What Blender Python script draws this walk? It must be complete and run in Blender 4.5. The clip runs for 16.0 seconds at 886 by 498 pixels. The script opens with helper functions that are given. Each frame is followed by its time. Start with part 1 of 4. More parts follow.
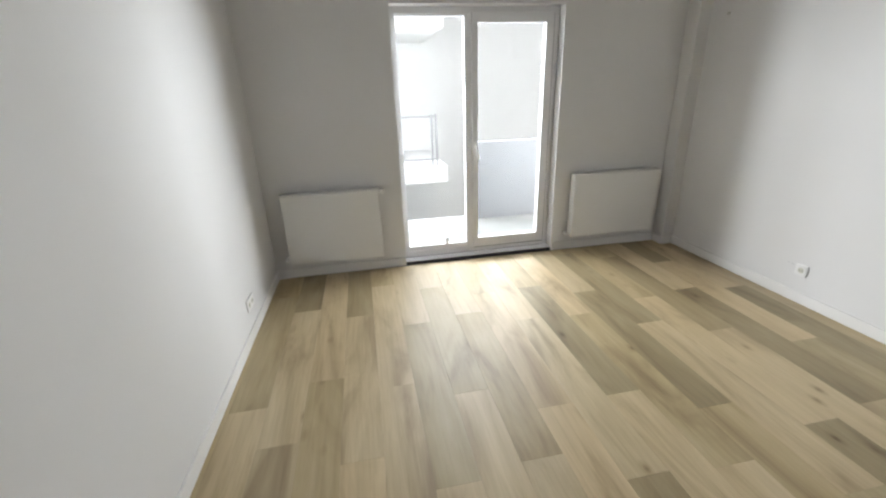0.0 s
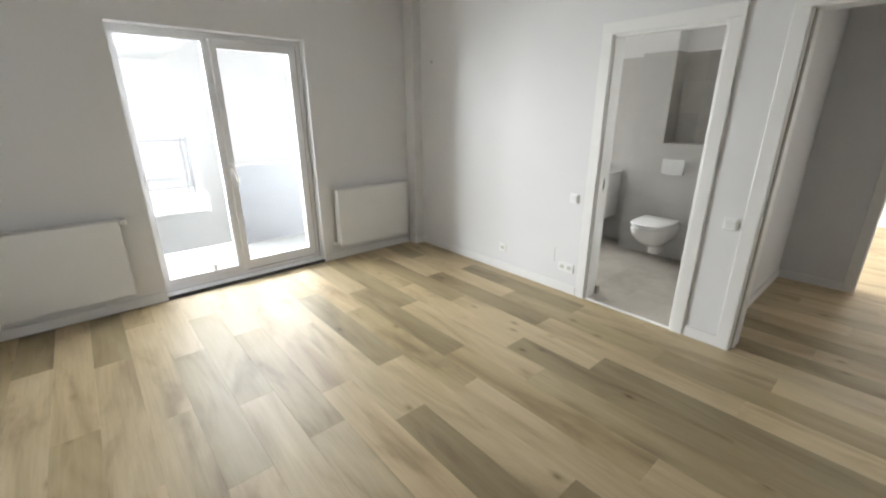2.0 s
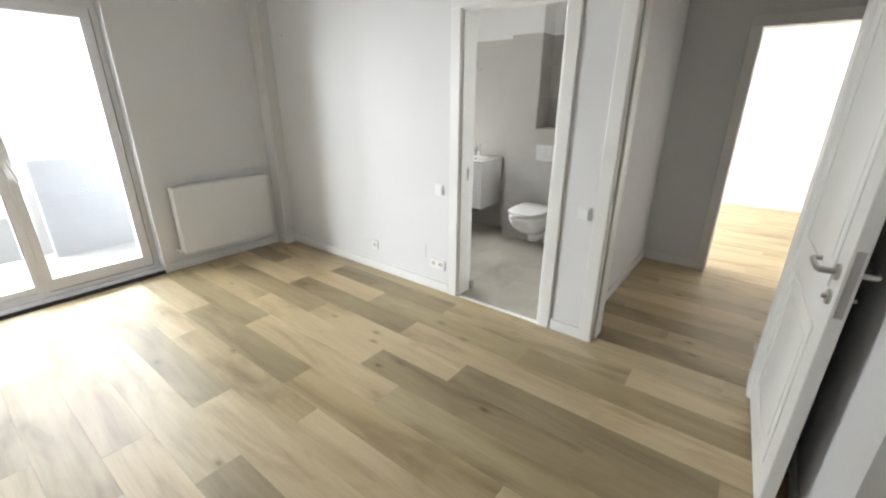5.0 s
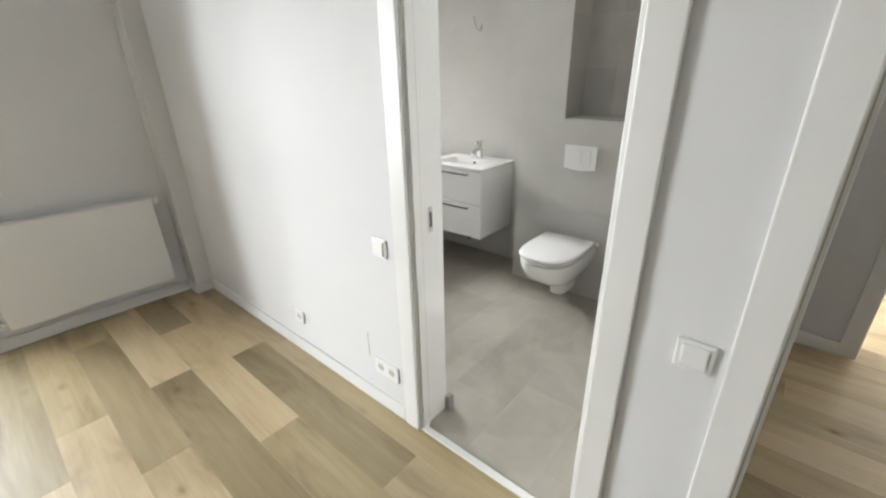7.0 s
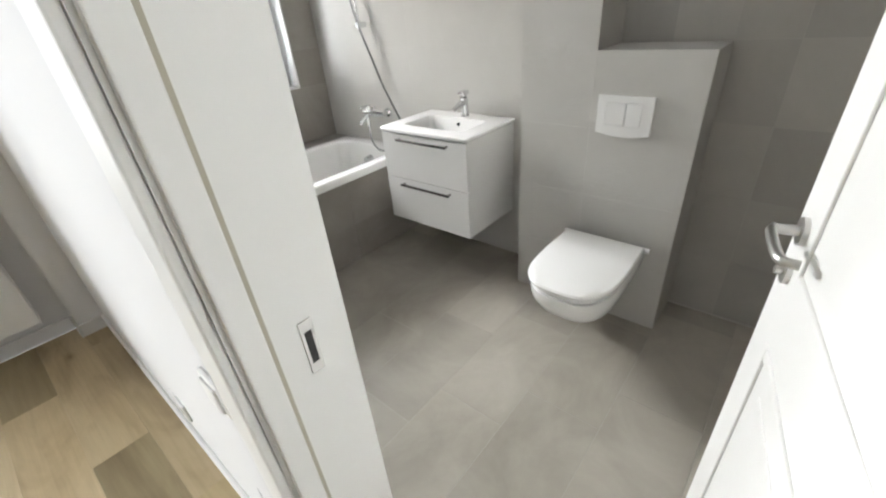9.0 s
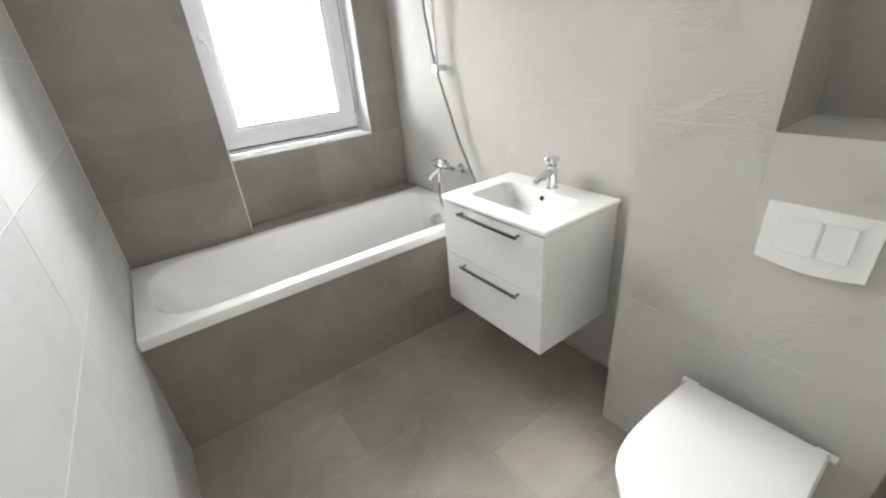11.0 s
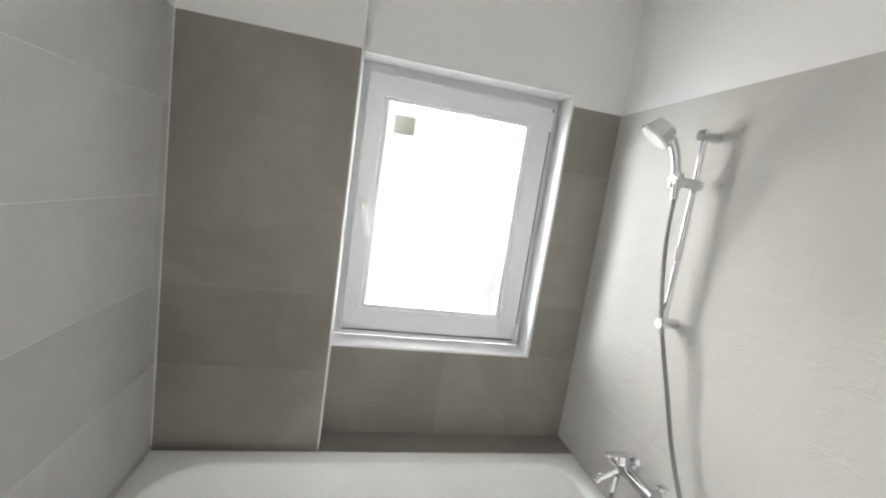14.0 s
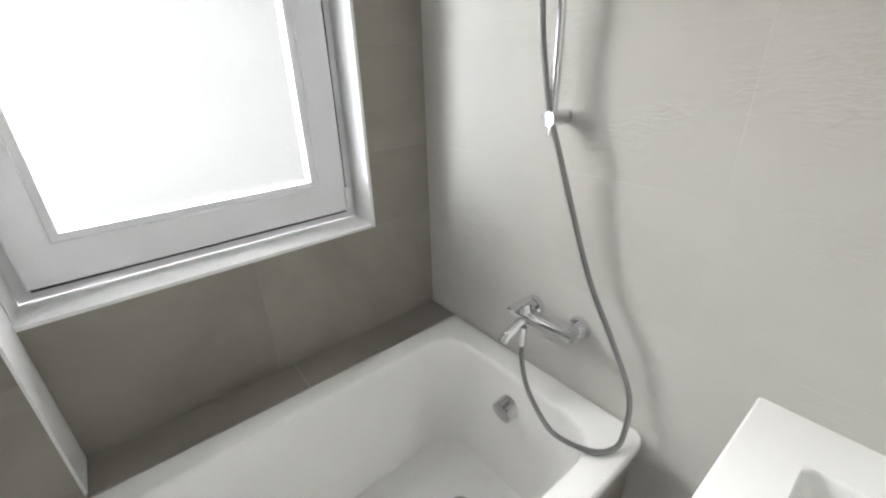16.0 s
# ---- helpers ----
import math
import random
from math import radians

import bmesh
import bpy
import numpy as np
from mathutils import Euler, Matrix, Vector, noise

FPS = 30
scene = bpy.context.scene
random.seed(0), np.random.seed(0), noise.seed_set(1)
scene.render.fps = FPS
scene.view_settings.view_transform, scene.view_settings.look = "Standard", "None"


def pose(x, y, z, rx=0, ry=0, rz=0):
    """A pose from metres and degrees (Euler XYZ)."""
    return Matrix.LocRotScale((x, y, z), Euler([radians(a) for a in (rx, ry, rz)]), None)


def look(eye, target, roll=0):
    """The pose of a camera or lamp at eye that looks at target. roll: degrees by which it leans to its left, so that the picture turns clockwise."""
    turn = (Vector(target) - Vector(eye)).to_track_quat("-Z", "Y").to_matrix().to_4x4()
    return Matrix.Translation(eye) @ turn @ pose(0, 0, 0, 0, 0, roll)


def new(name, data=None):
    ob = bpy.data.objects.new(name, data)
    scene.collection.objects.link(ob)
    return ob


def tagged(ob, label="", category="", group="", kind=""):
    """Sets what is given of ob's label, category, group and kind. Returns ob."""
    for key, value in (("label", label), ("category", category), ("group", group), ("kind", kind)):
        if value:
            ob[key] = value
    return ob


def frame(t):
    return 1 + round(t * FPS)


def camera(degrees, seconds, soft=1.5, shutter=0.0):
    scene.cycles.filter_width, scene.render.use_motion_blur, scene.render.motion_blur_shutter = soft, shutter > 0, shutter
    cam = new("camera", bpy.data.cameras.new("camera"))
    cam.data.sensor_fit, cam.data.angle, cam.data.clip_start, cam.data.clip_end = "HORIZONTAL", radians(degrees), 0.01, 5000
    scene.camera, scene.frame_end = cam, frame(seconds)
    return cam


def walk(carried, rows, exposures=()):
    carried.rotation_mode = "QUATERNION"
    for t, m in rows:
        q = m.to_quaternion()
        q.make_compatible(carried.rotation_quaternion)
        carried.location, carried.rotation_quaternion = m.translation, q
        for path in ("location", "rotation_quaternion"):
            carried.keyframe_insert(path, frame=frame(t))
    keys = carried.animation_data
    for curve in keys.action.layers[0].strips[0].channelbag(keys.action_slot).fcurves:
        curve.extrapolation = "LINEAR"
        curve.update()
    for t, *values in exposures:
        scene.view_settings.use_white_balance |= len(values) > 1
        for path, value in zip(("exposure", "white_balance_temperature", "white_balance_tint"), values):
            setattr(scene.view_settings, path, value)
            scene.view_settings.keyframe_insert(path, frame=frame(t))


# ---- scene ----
cam = camera(94.5, 16.0, soft=2.2)
METRES, EYE, TILT, LEAN, TURN = 8.0, 1.5, 0.0, 0.0, -9.5
PATH = [
    (0, (-0.191, -0.097, 1.514), (0.148, 1.738, 0.795), -2.0),
    (0.5, (-0.24, -0.142, 1.546), (0.409, 1.632, 0.889), -1.1),
    (1, (-0.259, -0.24, 1.534), (0.652, 1.417, 0.885), -0.2),
    (1.5, (-0.246, -0.349, 1.548), (0.859, 1.188, 0.904), 0.1),
    (2, (-0.211, -0.509, 1.528), (1.033, 0.921, 0.891), -0.2),
    (2.5, (-0.223, -0.74, 1.511), (1.154, 0.545, 0.839), -0.7),
    (3, (-0.259, -0.866, 1.526), (1.217, 0.291, 0.831), -1.0),
    (3.5, (-0.251, -0.888, 1.516), (1.269, 0.205, 0.812), -1.3),
    (6, (1.085, -0.229, 1.491), (2.559, 0.931, 0.798), 1.2),
    (6.5, (1.443, -0.055, 1.465), (2.896, 1.106, 0.731), -1.4),
    (7, (1.817, 0.112, 1.463), (3.213, 1.318, 0.692), -1.2),
    (7.5, (2.113, 0.313, 1.418), (3.515, 1.461, 0.57), -0.5),
    (8, (2.343, 0.457, 1.394), (3.716, 1.54, 0.425), -2.1),
    (10.5, (3.094, 0.87, 1.401), (4.235, 2.176, 0.405), -6.8),
    (11, (3.229, 0.968, 1.446), (4.237, 2.449, 0.557), -5.0),
    (11.5, (3.369, 1.053, 1.493), (4.171, 2.706, 0.704), -1.6),
    (12, (3.413, 1.16, 1.52), (4.039, 2.911, 0.785), 0.9),
    (12.5, (3.485, 1.338, 1.54), (3.931, 3.167, 0.868), 2.9),
    (13, (3.496, 1.473, 1.569), (3.909, 3.357, 1.04), 4.0),
    (13.5, (3.554, 1.63, 1.626), (3.926, 3.561, 1.259), 7.2),
    (14, (3.611, 1.803, 1.648), (4.037, 3.739, 1.38), 8.4),
    (14.5, (3.624, 2.009, 1.651), (4.362, 3.857, 1.452), 5.3),
    (15, (3.665, 2.165, 1.604), (4.57, 3.91, 1.235), 0.1),
    (15.5, (3.736, 2.290, 1.555), (4.781, 3.877, 0.926), -2.0),
    (16, (3.816, 2.335, 1.463), (4.961, 3.745, 0.624), -1.6),
]
walk(cam, [(t, look(eye, target, roll)) for t, eye, target, roll in PATH], [(0, 0.68), (1.5, 0.8), (3, 1.02), (6, 1.08), (7, 1.1), (8, 1.0), (10.5, 1.4), (12, 1.28), (14, 1.2), (16, 1.0)])

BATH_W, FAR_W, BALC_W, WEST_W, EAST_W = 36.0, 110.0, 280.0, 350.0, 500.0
HOSE_PTS = [(4.57, 2.932, 1.738), (4.585, 2.945, 1.62), (4.605, 2.95, 1.50), (4.612, 2.925, 1.36), (4.612, 2.89, 1.27), (4.625, 2.847, 1.137), (4.63, 2.779, 0.968), (4.63, 2.69, 0.818), (4.64, 2.64, 0.70), (4.61, 2.622, 0.62), (4.565, 2.62, 0.597), (4.515, 2.655, 0.597), (4.495, 2.74, 0.592), (4.515, 2.81, 0.60), (4.545, 2.88, 0.63), (4.575, 2.925, 0.68), (4.586, 2.935, 0.716)]

# ---- world, sun, lights ----
world = bpy.data.worlds.new("sky")
scene.world = world
world.use_nodes = True
wn = world.node_tree.nodes
sky = wn.new("ShaderNodeTexSky")
sky.sky_type = "NISHITA"
sky.sun_disc = False
sky.sun_elevation = radians(71)
sky.sun_rotation = radians(200)
sky.air_density, sky.dust_density, sky.ozone_density = 1.0, 7.0, 1.0
wn["Background"].inputs["Strength"].default_value = 0.05
world.node_tree.links.new(sky.outputs[0], wn["Background"].inputs["Color"])

sun = new("sun", bpy.data.lights.new("sun", "SUN"))
sun.data.energy, sun.data.angle, sun.data.color = 0.5, radians(12), (1.0, 0.97, 0.92)
sun.matrix_world = look((0, -6, 30), (0, 3, 3))


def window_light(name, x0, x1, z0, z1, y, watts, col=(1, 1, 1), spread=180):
    """An area lamp that stands in for sky light through the north facade."""
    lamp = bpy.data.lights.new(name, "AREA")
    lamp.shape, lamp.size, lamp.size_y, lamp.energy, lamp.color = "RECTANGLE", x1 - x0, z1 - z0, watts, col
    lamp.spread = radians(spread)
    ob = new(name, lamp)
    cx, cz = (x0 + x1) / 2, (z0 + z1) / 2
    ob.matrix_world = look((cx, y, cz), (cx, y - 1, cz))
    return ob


bath_sky = window_light("bath_window_light", 3.45, 4.55, 0.90, 2.30, 4.3, BATH_W, (1.0, 0.955, 0.91), 165)
bath_sky.matrix_world = look((4.0, 4.35, 1.64), (4.0, 3.35, 1.46))
# lamp added out of view to brighten the far room
window_light("far_room_fill", 5.4, 7.2, 0.9, 2.2, 3.42, FAR_W)
# wide lamp added above the view outside, in place of low sky light
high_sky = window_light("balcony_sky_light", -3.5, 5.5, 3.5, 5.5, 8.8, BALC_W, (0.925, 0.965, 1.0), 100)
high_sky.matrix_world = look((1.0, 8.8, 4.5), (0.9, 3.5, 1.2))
# two lamps added out of view beside the balcony to fill the side walls
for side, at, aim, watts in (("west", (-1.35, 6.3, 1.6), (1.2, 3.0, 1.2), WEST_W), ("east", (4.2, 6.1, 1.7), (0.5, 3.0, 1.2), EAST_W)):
    window_light("balcony_sky_fill_" + side, 0, 2.6, 0, 2.6, 5, watts, (0.925, 0.965, 1.0)).matrix_world = look(at, aim)

# ---- materials ----


def node_mat(name):
    m = bpy.data.materials.new(name)
    m.use_nodes = True
    return m, m.node_tree.nodes, m.node_tree.links, m.node_tree.nodes["Principled BSDF"]


def mapped(nt, ln, scale):
    g = nt.new("ShaderNodeNewGeometry")
    mp = nt.new("ShaderNodeMapping")
    mp.inputs["Scale"].default_value = scale
    ln.new(g.outputs["Position"], mp.inputs["Vector"])
    return mp.outputs["Vector"]


def noise_tex(nt, ln, vec, scale, detail=4.0, rough=0.55, dist=0.0):
    n = nt.new("ShaderNodeTexNoise")
    n.inputs["Scale"].default_value, n.inputs["Detail"].default_value = scale, detail
    n.inputs["Roughness"].default_value, n.inputs["Distortion"].default_value = rough, dist
    ln.new(vec, n.inputs["Vector"])
    return n.outputs["Fac"]


def ramp(nt, ln, fac, stops):
    r = nt.new("ShaderNodeValToRGB")
    e = r.color_ramp.elements
    while len(e) < len(stops):
        e.new(0.5)
    for el, (p, c) in zip(e, stops):
        el.position, el.color = p, (*c, 1)
    ln.new(fac, r.inputs["Fac"])
    return r.outputs["Color"]


def bump(nt, ln, height, strength, dist, bsdf):
    b = nt.new("ShaderNodeBump")
    b.inputs["Strength"].default_value, b.inputs["Distance"].default_value = strength, dist
    ln.new(height, b.inputs["Height"])
    ln.new(b.outputs["Normal"], bsdf.inputs["Normal"])


def math_node(nt, ln, op, a, b):
    m = nt.new("ShaderNodeMath")
    m.operation = op
    for i, v in enumerate((a, b)):
        if isinstance(v, (int, float)):
            m.inputs[i].default_value = v
        else:
            ln.new(v, m.inputs[i])
    return m.outputs[0]


def surface(name, col, rough, metal=0.0, vary=0.04, scale=2.0, fine=60.0, relief=0.15, depth=0.001, coat=0.0):
    """A plain surface with broad tone variation and fine relief."""
    m, nt, ln, b = node_mat(name)
    v = mapped(nt, ln, (1, 1, 1))
    broad = noise_tex(nt, ln, v, scale, 5)
    lo = tuple(max(0, c * (1 - vary)) for c in col)
    hi = tuple(min(1, c * (1 + vary)) for c in col)
    ln.new(ramp(nt, ln, broad, [(0.3, lo), (0.7, hi)]), b.inputs["Base Color"])
    small = noise_tex(nt, ln, v, fine, 3)
    r = nt.new("ShaderNodeMapRange")
    r.inputs["To Min"].default_value, r.inputs["To Max"].default_value = rough * 0.85, min(1, rough * 1.15)
    ln.new(small, r.inputs["Value"])
    ln.new(r.outputs[0], b.inputs["Roughness"])
    b.inputs["Metallic"].default_value = metal
    b.inputs["Coat Weight"].default_value = coat
    if relief:
        bump(nt, ln, small, relief, depth, b)
    return m


PAINT = surface("wall_paint", (0.73, 0.728, 0.728), 0.75, vary=0.02, scale=0.8, fine=90, relief=0.25, depth=0.0015)
CEIL = surface("ceiling_paint", (0.82, 0.815, 0.80), 0.85, vary=0.015, scale=0.8, fine=90, relief=0.2)
REVEAL = surface("reveal_paint", (0.80, 0.80, 0.80), 0.7, vary=0.02, fine=90)
TRIM = surface("white_lacquer", (0.80, 0.795, 0.775), 0.38, vary=0.015, scale=3, fine=40, relief=0.06)
SKIRT = surface("white_skirting", (0.80, 0.795, 0.785), 0.45, vary=0.02, scale=4, fine=50, relief=0.06)
GASKET = surface("beige_gasket", (0.42, 0.39, 0.31), 0.7, vary=0.05)
PVC = surface("white_pvc", (0.80, 0.80, 0.82), 0.35, vary=0.015, fine=40, relief=0.04)
RUBBER = surface("dark_rubber", (0.035, 0.035, 0.038), 0.7)
ENAMEL = surface("radiator_enamel", (0.78, 0.78, 0.77), 0.3, vary=0.01, fine=120, relief=0.04)
PLASTIC = surface("white_plastic", (0.82, 0.82, 0.81), 0.3, vary=0.01, relief=0.02)
CERAMIC = surface("white_ceramic", (0.83, 0.825, 0.81), 0.08, vary=0.008, relief=0.0)
ACRYLIC = surface("white_acrylic", (0.84, 0.835, 0.82), 0.14, vary=0.008, relief=0.0)
LACQUER = surface("white_gloss_front", (0.80, 0.795, 0.78), 0.2, vary=0.01, relief=0.02)
CHROME = surface("chrome", (0.72, 0.72, 0.73), 0.09, metal=1.0, vary=0.02, relief=0.0)
DARKCHROME = surface("dark_chrome", (0.28, 0.27, 0.27), 0.18, metal=1.0, vary=0.03, relief=0.0)
STEEL = surface("satin_steel", (0.55, 0.54, 0.52), 0.32, metal=1.0, vary=0.03, relief=0.0)
HOSE = surface("ribbed_steel_hose", (0.27, 0.27, 0.27), 0.28, metal=1.0, vary=0.04, fine=900, relief=0.6, depth=0.001)
BLACK = surface("dark_void", (0.02, 0.02, 0.02), 0.6)
GROUT = surface("grey_grout", (0.35, 0.33, 0.30), 0.9, vary=0.05, fine=150)
GROUT_F = surface("floor_grout", (0.41, 0.385, 0.34), 0.9, vary=0.04, fine=150)
GROUT_W = surface("wave_tile_grout", (0.515, 0.505, 0.478), 0.9, vary=0.04, fine=150)
GROUT_L = surface("pale_grout", (0.74, 0.735, 0.72), 0.9, vary=0.04, fine=150)
FACADE = surface("white_render_facade", (0.80, 0.80, 0.79), 0.9, vary=0.03, scale=0.6, fine=40, relief=0.08, depth=0.001)
CONCRETE = surface("concrete", (0.30, 0.30, 0.295), 0.85, vary=0.1, scale=1.5, fine=40, relief=0.3, depth=0.002)
GREYRAIL = surface("grey_steel_rail", (0.30, 0.30, 0.305), 0.45, vary=0.05)
FROST = surface("grey_parapet_panel", (0.25, 0.25, 0.262), 0.5, vary=0.02)
SUBFLOOR = surface("subfloor", (0.10, 0.075, 0.05), 0.9, vary=0.1)
GROUND = surface("paving", (0.30, 0.30, 0.29), 0.9, vary=0.15, scale=0.3, fine=20)
STICKER = surface("paper_label", (0.62, 0.62, 0.55), 0.7, vary=0.03)
PENCIL = surface("graphite_mark", (0.33, 0.33, 0.34), 0.8)


def make_glass():
    m, nt, ln, b = node_mat("window_glass")
    out = nt["Material Output"]
    t = nt.new("ShaderNodeBsdfTransparent")
    t.inputs["Color"].default_value = (0.90, 0.91, 0.91, 1)
    g = nt.new("ShaderNodeBsdfGlossy")
    g.inputs["Roughness"].default_value = 0.02
    fr = nt.new("ShaderNodeFresnel")
    fr.inputs["IOR"].default_value = 1.45
    mx = nt.new("ShaderNodeMixShader")
    ln.new(fr.outputs[0], mx.inputs[0])
    ln.new(t.outputs[0], mx.inputs[1])
    ln.new(g.outputs[0], mx.inputs[2])
    ln.new(mx.outputs[0], out.inputs["Surface"])
    return m


GLASS = make_glass()


def make_oak():
    m, nt, ln, b = node_mat("oak_plank")
    info = nt.new("ShaderNodeObjectInfo")
    g = nt.new("ShaderNodeNewGeometry")
    off = nt.new("ShaderNodeVectorMath")
    off.operation = "SCALE"
    off.inputs[0].default_value = (17.0, 31.0, 5.0)
    ln.new(info.outputs["Random"], off.inputs["Scale"])
    add = nt.new("ShaderNodeVectorMath")
    ln.new(g.outputs["Position"], add.inputs[0])
    ln.new(off.outputs[0], add.inputs[1])

    def scaled(s):
        mp = nt.new("ShaderNodeMapping")
        mp.inputs["Scale"].default_value = s
        ln.new(add.outputs[0], mp.inputs["Vector"])
        return mp.outputs[0]

    grain = noise_tex(nt, ln, scaled((55, 2.2, 1)), 1.0, 6, 0.65, 0.4)
    broad = noise_tex(nt, ln, scaled((5, 1.1, 1)), 1.0, 4, 0.55, 0.8)
    base = ramp(nt, ln, broad, [(0.28, (0.300, 0.222, 0.130)), (0.48, (0.495, 0.392, 0.240)), (0.72, (0.595, 0.487, 0.322))])
    streak = ramp(nt, ln, grain, [(0.3, (0.84, 0.82, 0.79)), (0.62, (1.04, 1.035, 1.03))])
    mul = nt.new("ShaderNodeMix")
    mul.data_type, mul.blend_type = "RGBA", "MULTIPLY"
    mul.inputs["Factor"].default_value = 0.75
    ln.new(base, mul.inputs["A"])
    ln.new(streak, mul.inputs["B"])
    # knots
    vor = nt.new("ShaderNodeTexVoronoi")
    vor.inputs["Scale"].default_value = 1.0
    ln.new(scaled((5.0, 2.6, 1)), vor.inputs["Vector"])
    knot = ramp(nt, ln, vor.outputs["Distance"], [(0.015, (0.30, 0.22, 0.15)), (0.075, (0.80, 0.77, 0.73)), (0.15, (1, 1, 1))])
    mk = nt.new("ShaderNodeMix")
    mk.data_type, mk.blend_type = "RGBA", "MULTIPLY"
    mk.inputs["Factor"].default_value = 0.9
    ln.new(mul.outputs["Result"], mk.inputs["A"])
    ln.new(knot, mk.inputs["B"])
    # each board its own tone, taken from the object's colour
    tone = nt.new("ShaderNodeMix")
    tone.data_type, tone.blend_type = "RGBA", "MULTIPLY"
    tone.inputs["Factor"].default_value = 1.0
    ln.new(mk.outputs["Result"], tone.inputs["A"])
    ln.new(info.outputs["Color"], tone.inputs["B"])
    ln.new(tone.outputs["Result"], b.inputs["Base Color"])
    b.inputs["Roughness"].default_value = 0.46
    b.inputs["Specular IOR Level"].default_value = 0.62
    bump(nt, ln, grain, 0.12, 0.001, b)
    return m


OAK = make_oak()


def make_stone(name, lo, hi, rough, wave=False):
    """Concrete-look tile: cloudy tone, each tile a little different; wave adds rippled relief in patches."""
    m, nt, ln, b = node_mat(name)
    info = nt.new("ShaderNodeObjectInfo")
    v = mapped(nt, ln, (1, 1, 1))
    cloud = noise_tex(nt, ln, v, 2.3, 6, 0.6, 0.6)
    fine = noise_tex(nt, ln, v, 45, 4, 0.6)
    base = ramp(nt, ln, cloud, [(0.28, lo), (0.72, hi)])
    var = nt.new("ShaderNodeMapRange")
    var.inputs["To Min"].default_value, var.inputs["To Max"].default_value = (0.985, 1.015) if wave else (0.92, 1.08)
    ln.new(info.outputs["Random"], var.inputs["Value"])
    mul = nt.new("ShaderNodeVectorMath")
    mul.operation = "SCALE"
    ln.new(base, mul.inputs[0])
    ln.new(var.outputs[0], mul.inputs["Scale"])
    ln.new(mul.outputs[0], b.inputs["Base Color"])
    b.inputs["Specular IOR Level"].default_value = 0.35
    r = nt.new("ShaderNodeMapRange")
    r.inputs["To Min"].default_value, r.inputs["To Max"].default_value = rough * 0.8, rough * 1.2
    ln.new(cloud, r.inputs["Value"])
    ln.new(r.outputs[0], b.inputs["Roughness"])
    if wave:
        stretched = mapped(nt, ln, (1.0, 21.0, 85.0))
        rip = noise_tex(nt, ln, stretched, 1.0, 2, 0.45, 2.0)
        patch = noise_tex(nt, ln, mapped(nt, ln, (2.0, 5.5, 7.0)), 1.0, 2, 0.5, 0.3)
        mask = ramp(nt, ln, patch, [(0.50, (0, 0, 0)), (0.66, (1, 1, 1))])
        h = math_node(nt, ln, "MULTIPLY", rip, mask)
        h2 = math_node(nt, ln, "MULTIPLY", fine, 0.02)
        bump(nt, ln, math_node(nt, ln, "ADD", h, h2), 0.42, 0.008, b)
    else:
        bump(nt, ln, fine, 0.08, 0.001, b)
    return m


TILE_G = make_stone("grey_concrete_tile", (0.222, 0.205, 0.180), (0.325, 0.303, 0.269), 0.42)
TILE_F = make_stone("floor_concrete_tile", (0.285, 0.262, 0.222), (0.44, 0.410, 0.355), 0.40)
TILE_S = make_stone("light_grey_tile", (0.46, 0.455, 0.44), (0.56, 0.555, 0.54), 0.62)
# warm grey recess tile, part of the recess shade mixed into its colour
TILE_N = make_stone("warm_grey_shaded_tile", (0.35, 0.335, 0.305), (0.43, 0.415, 0.38), 0.6)
TILE_W = make_stone("pale_wave_tile", (0.50, 0.49, 0.462), (0.545, 0.535, 0.508), 0.66, wave=True)

# ---- mesh helpers ----


def box(bm, x0, x1, y0, y1, z0, z1, bevel=0.0, seg=2):
    r = bmesh.ops.create_cube(bm, size=1.0, matrix=Matrix.LocRotScale(((x0 + x1) / 2, (y0 + y1) / 2, (z0 + z1) / 2), None, (x1 - x0, y1 - y0, z1 - z0)))
    if bevel:
        ed = list({e for v in r["verts"] for e in v.link_edges})
        bmesh.ops.bevel(bm, geom=ed, offset=bevel, segments=seg, profile=0.5, affect="EDGES")
    return r


def rod(bm, a, b, r, n=16, r2=None):
    """A capped cylinder or cone from a to b."""
    a, b = Vector(a), Vector(b)
    d = b - a
    m = Matrix.Translation((a + b) / 2) @ d.to_track_quat("Z", "Y").to_matrix().to_4x4()
    return bmesh.ops.create_cone(bm, cap_ends=True, segments=n, radius1=r, radius2=r if r2 is None else r2, depth=d.length, matrix=m)


def smooth_path(pts, step=6):
    """Catmull-Rom through the points."""
    p = [Vector(q) for q in pts]
    p = [2 * p[0] - p[1]] + p + [2 * p[-1] - p[-2]]
    out = []
    for i in range(1, len(p) - 2):
        for k in range(step):
            t = k / step
            a, b, c, d = p[i - 1 : i + 3]
            out.append(0.5 * (2 * b + (c - a) * t + (2 * a - 5 * b + 4 * c - d) * t * t + (3 * b - a - 3 * c + d) * t**3))
    return out + [p[-2]]


def tube(bm, pts, r, n=10):
    """A round tube along a path, capped; r may be a list."""
    rings = []
    for i, p in enumerate(pts):
        d = (Vector(pts[min(i + 1, len(pts) - 1)]) - Vector(pts[max(i - 1, 0)])).normalized()
        u = d.cross(Vector((0.31, 0.87, 0.38))).normalized()
        w = d.cross(u)
        rr = r[i] if isinstance(r, list) else r
        rings.append([bm.verts.new(Vector(p) + rr * (math.cos(2 * math.pi * k / n) * u + math.sin(2 * math.pi * k / n) * w)) for k in range(n)])
    for a, b in zip(rings, rings[1:]):
        for k in range(n):
            bm.faces.new((a[k], a[(k + 1) % n], b[(k + 1) % n], b[k]))
    bm.faces.new(rings[0][::-1])
    bm.faces.new(rings[-1])


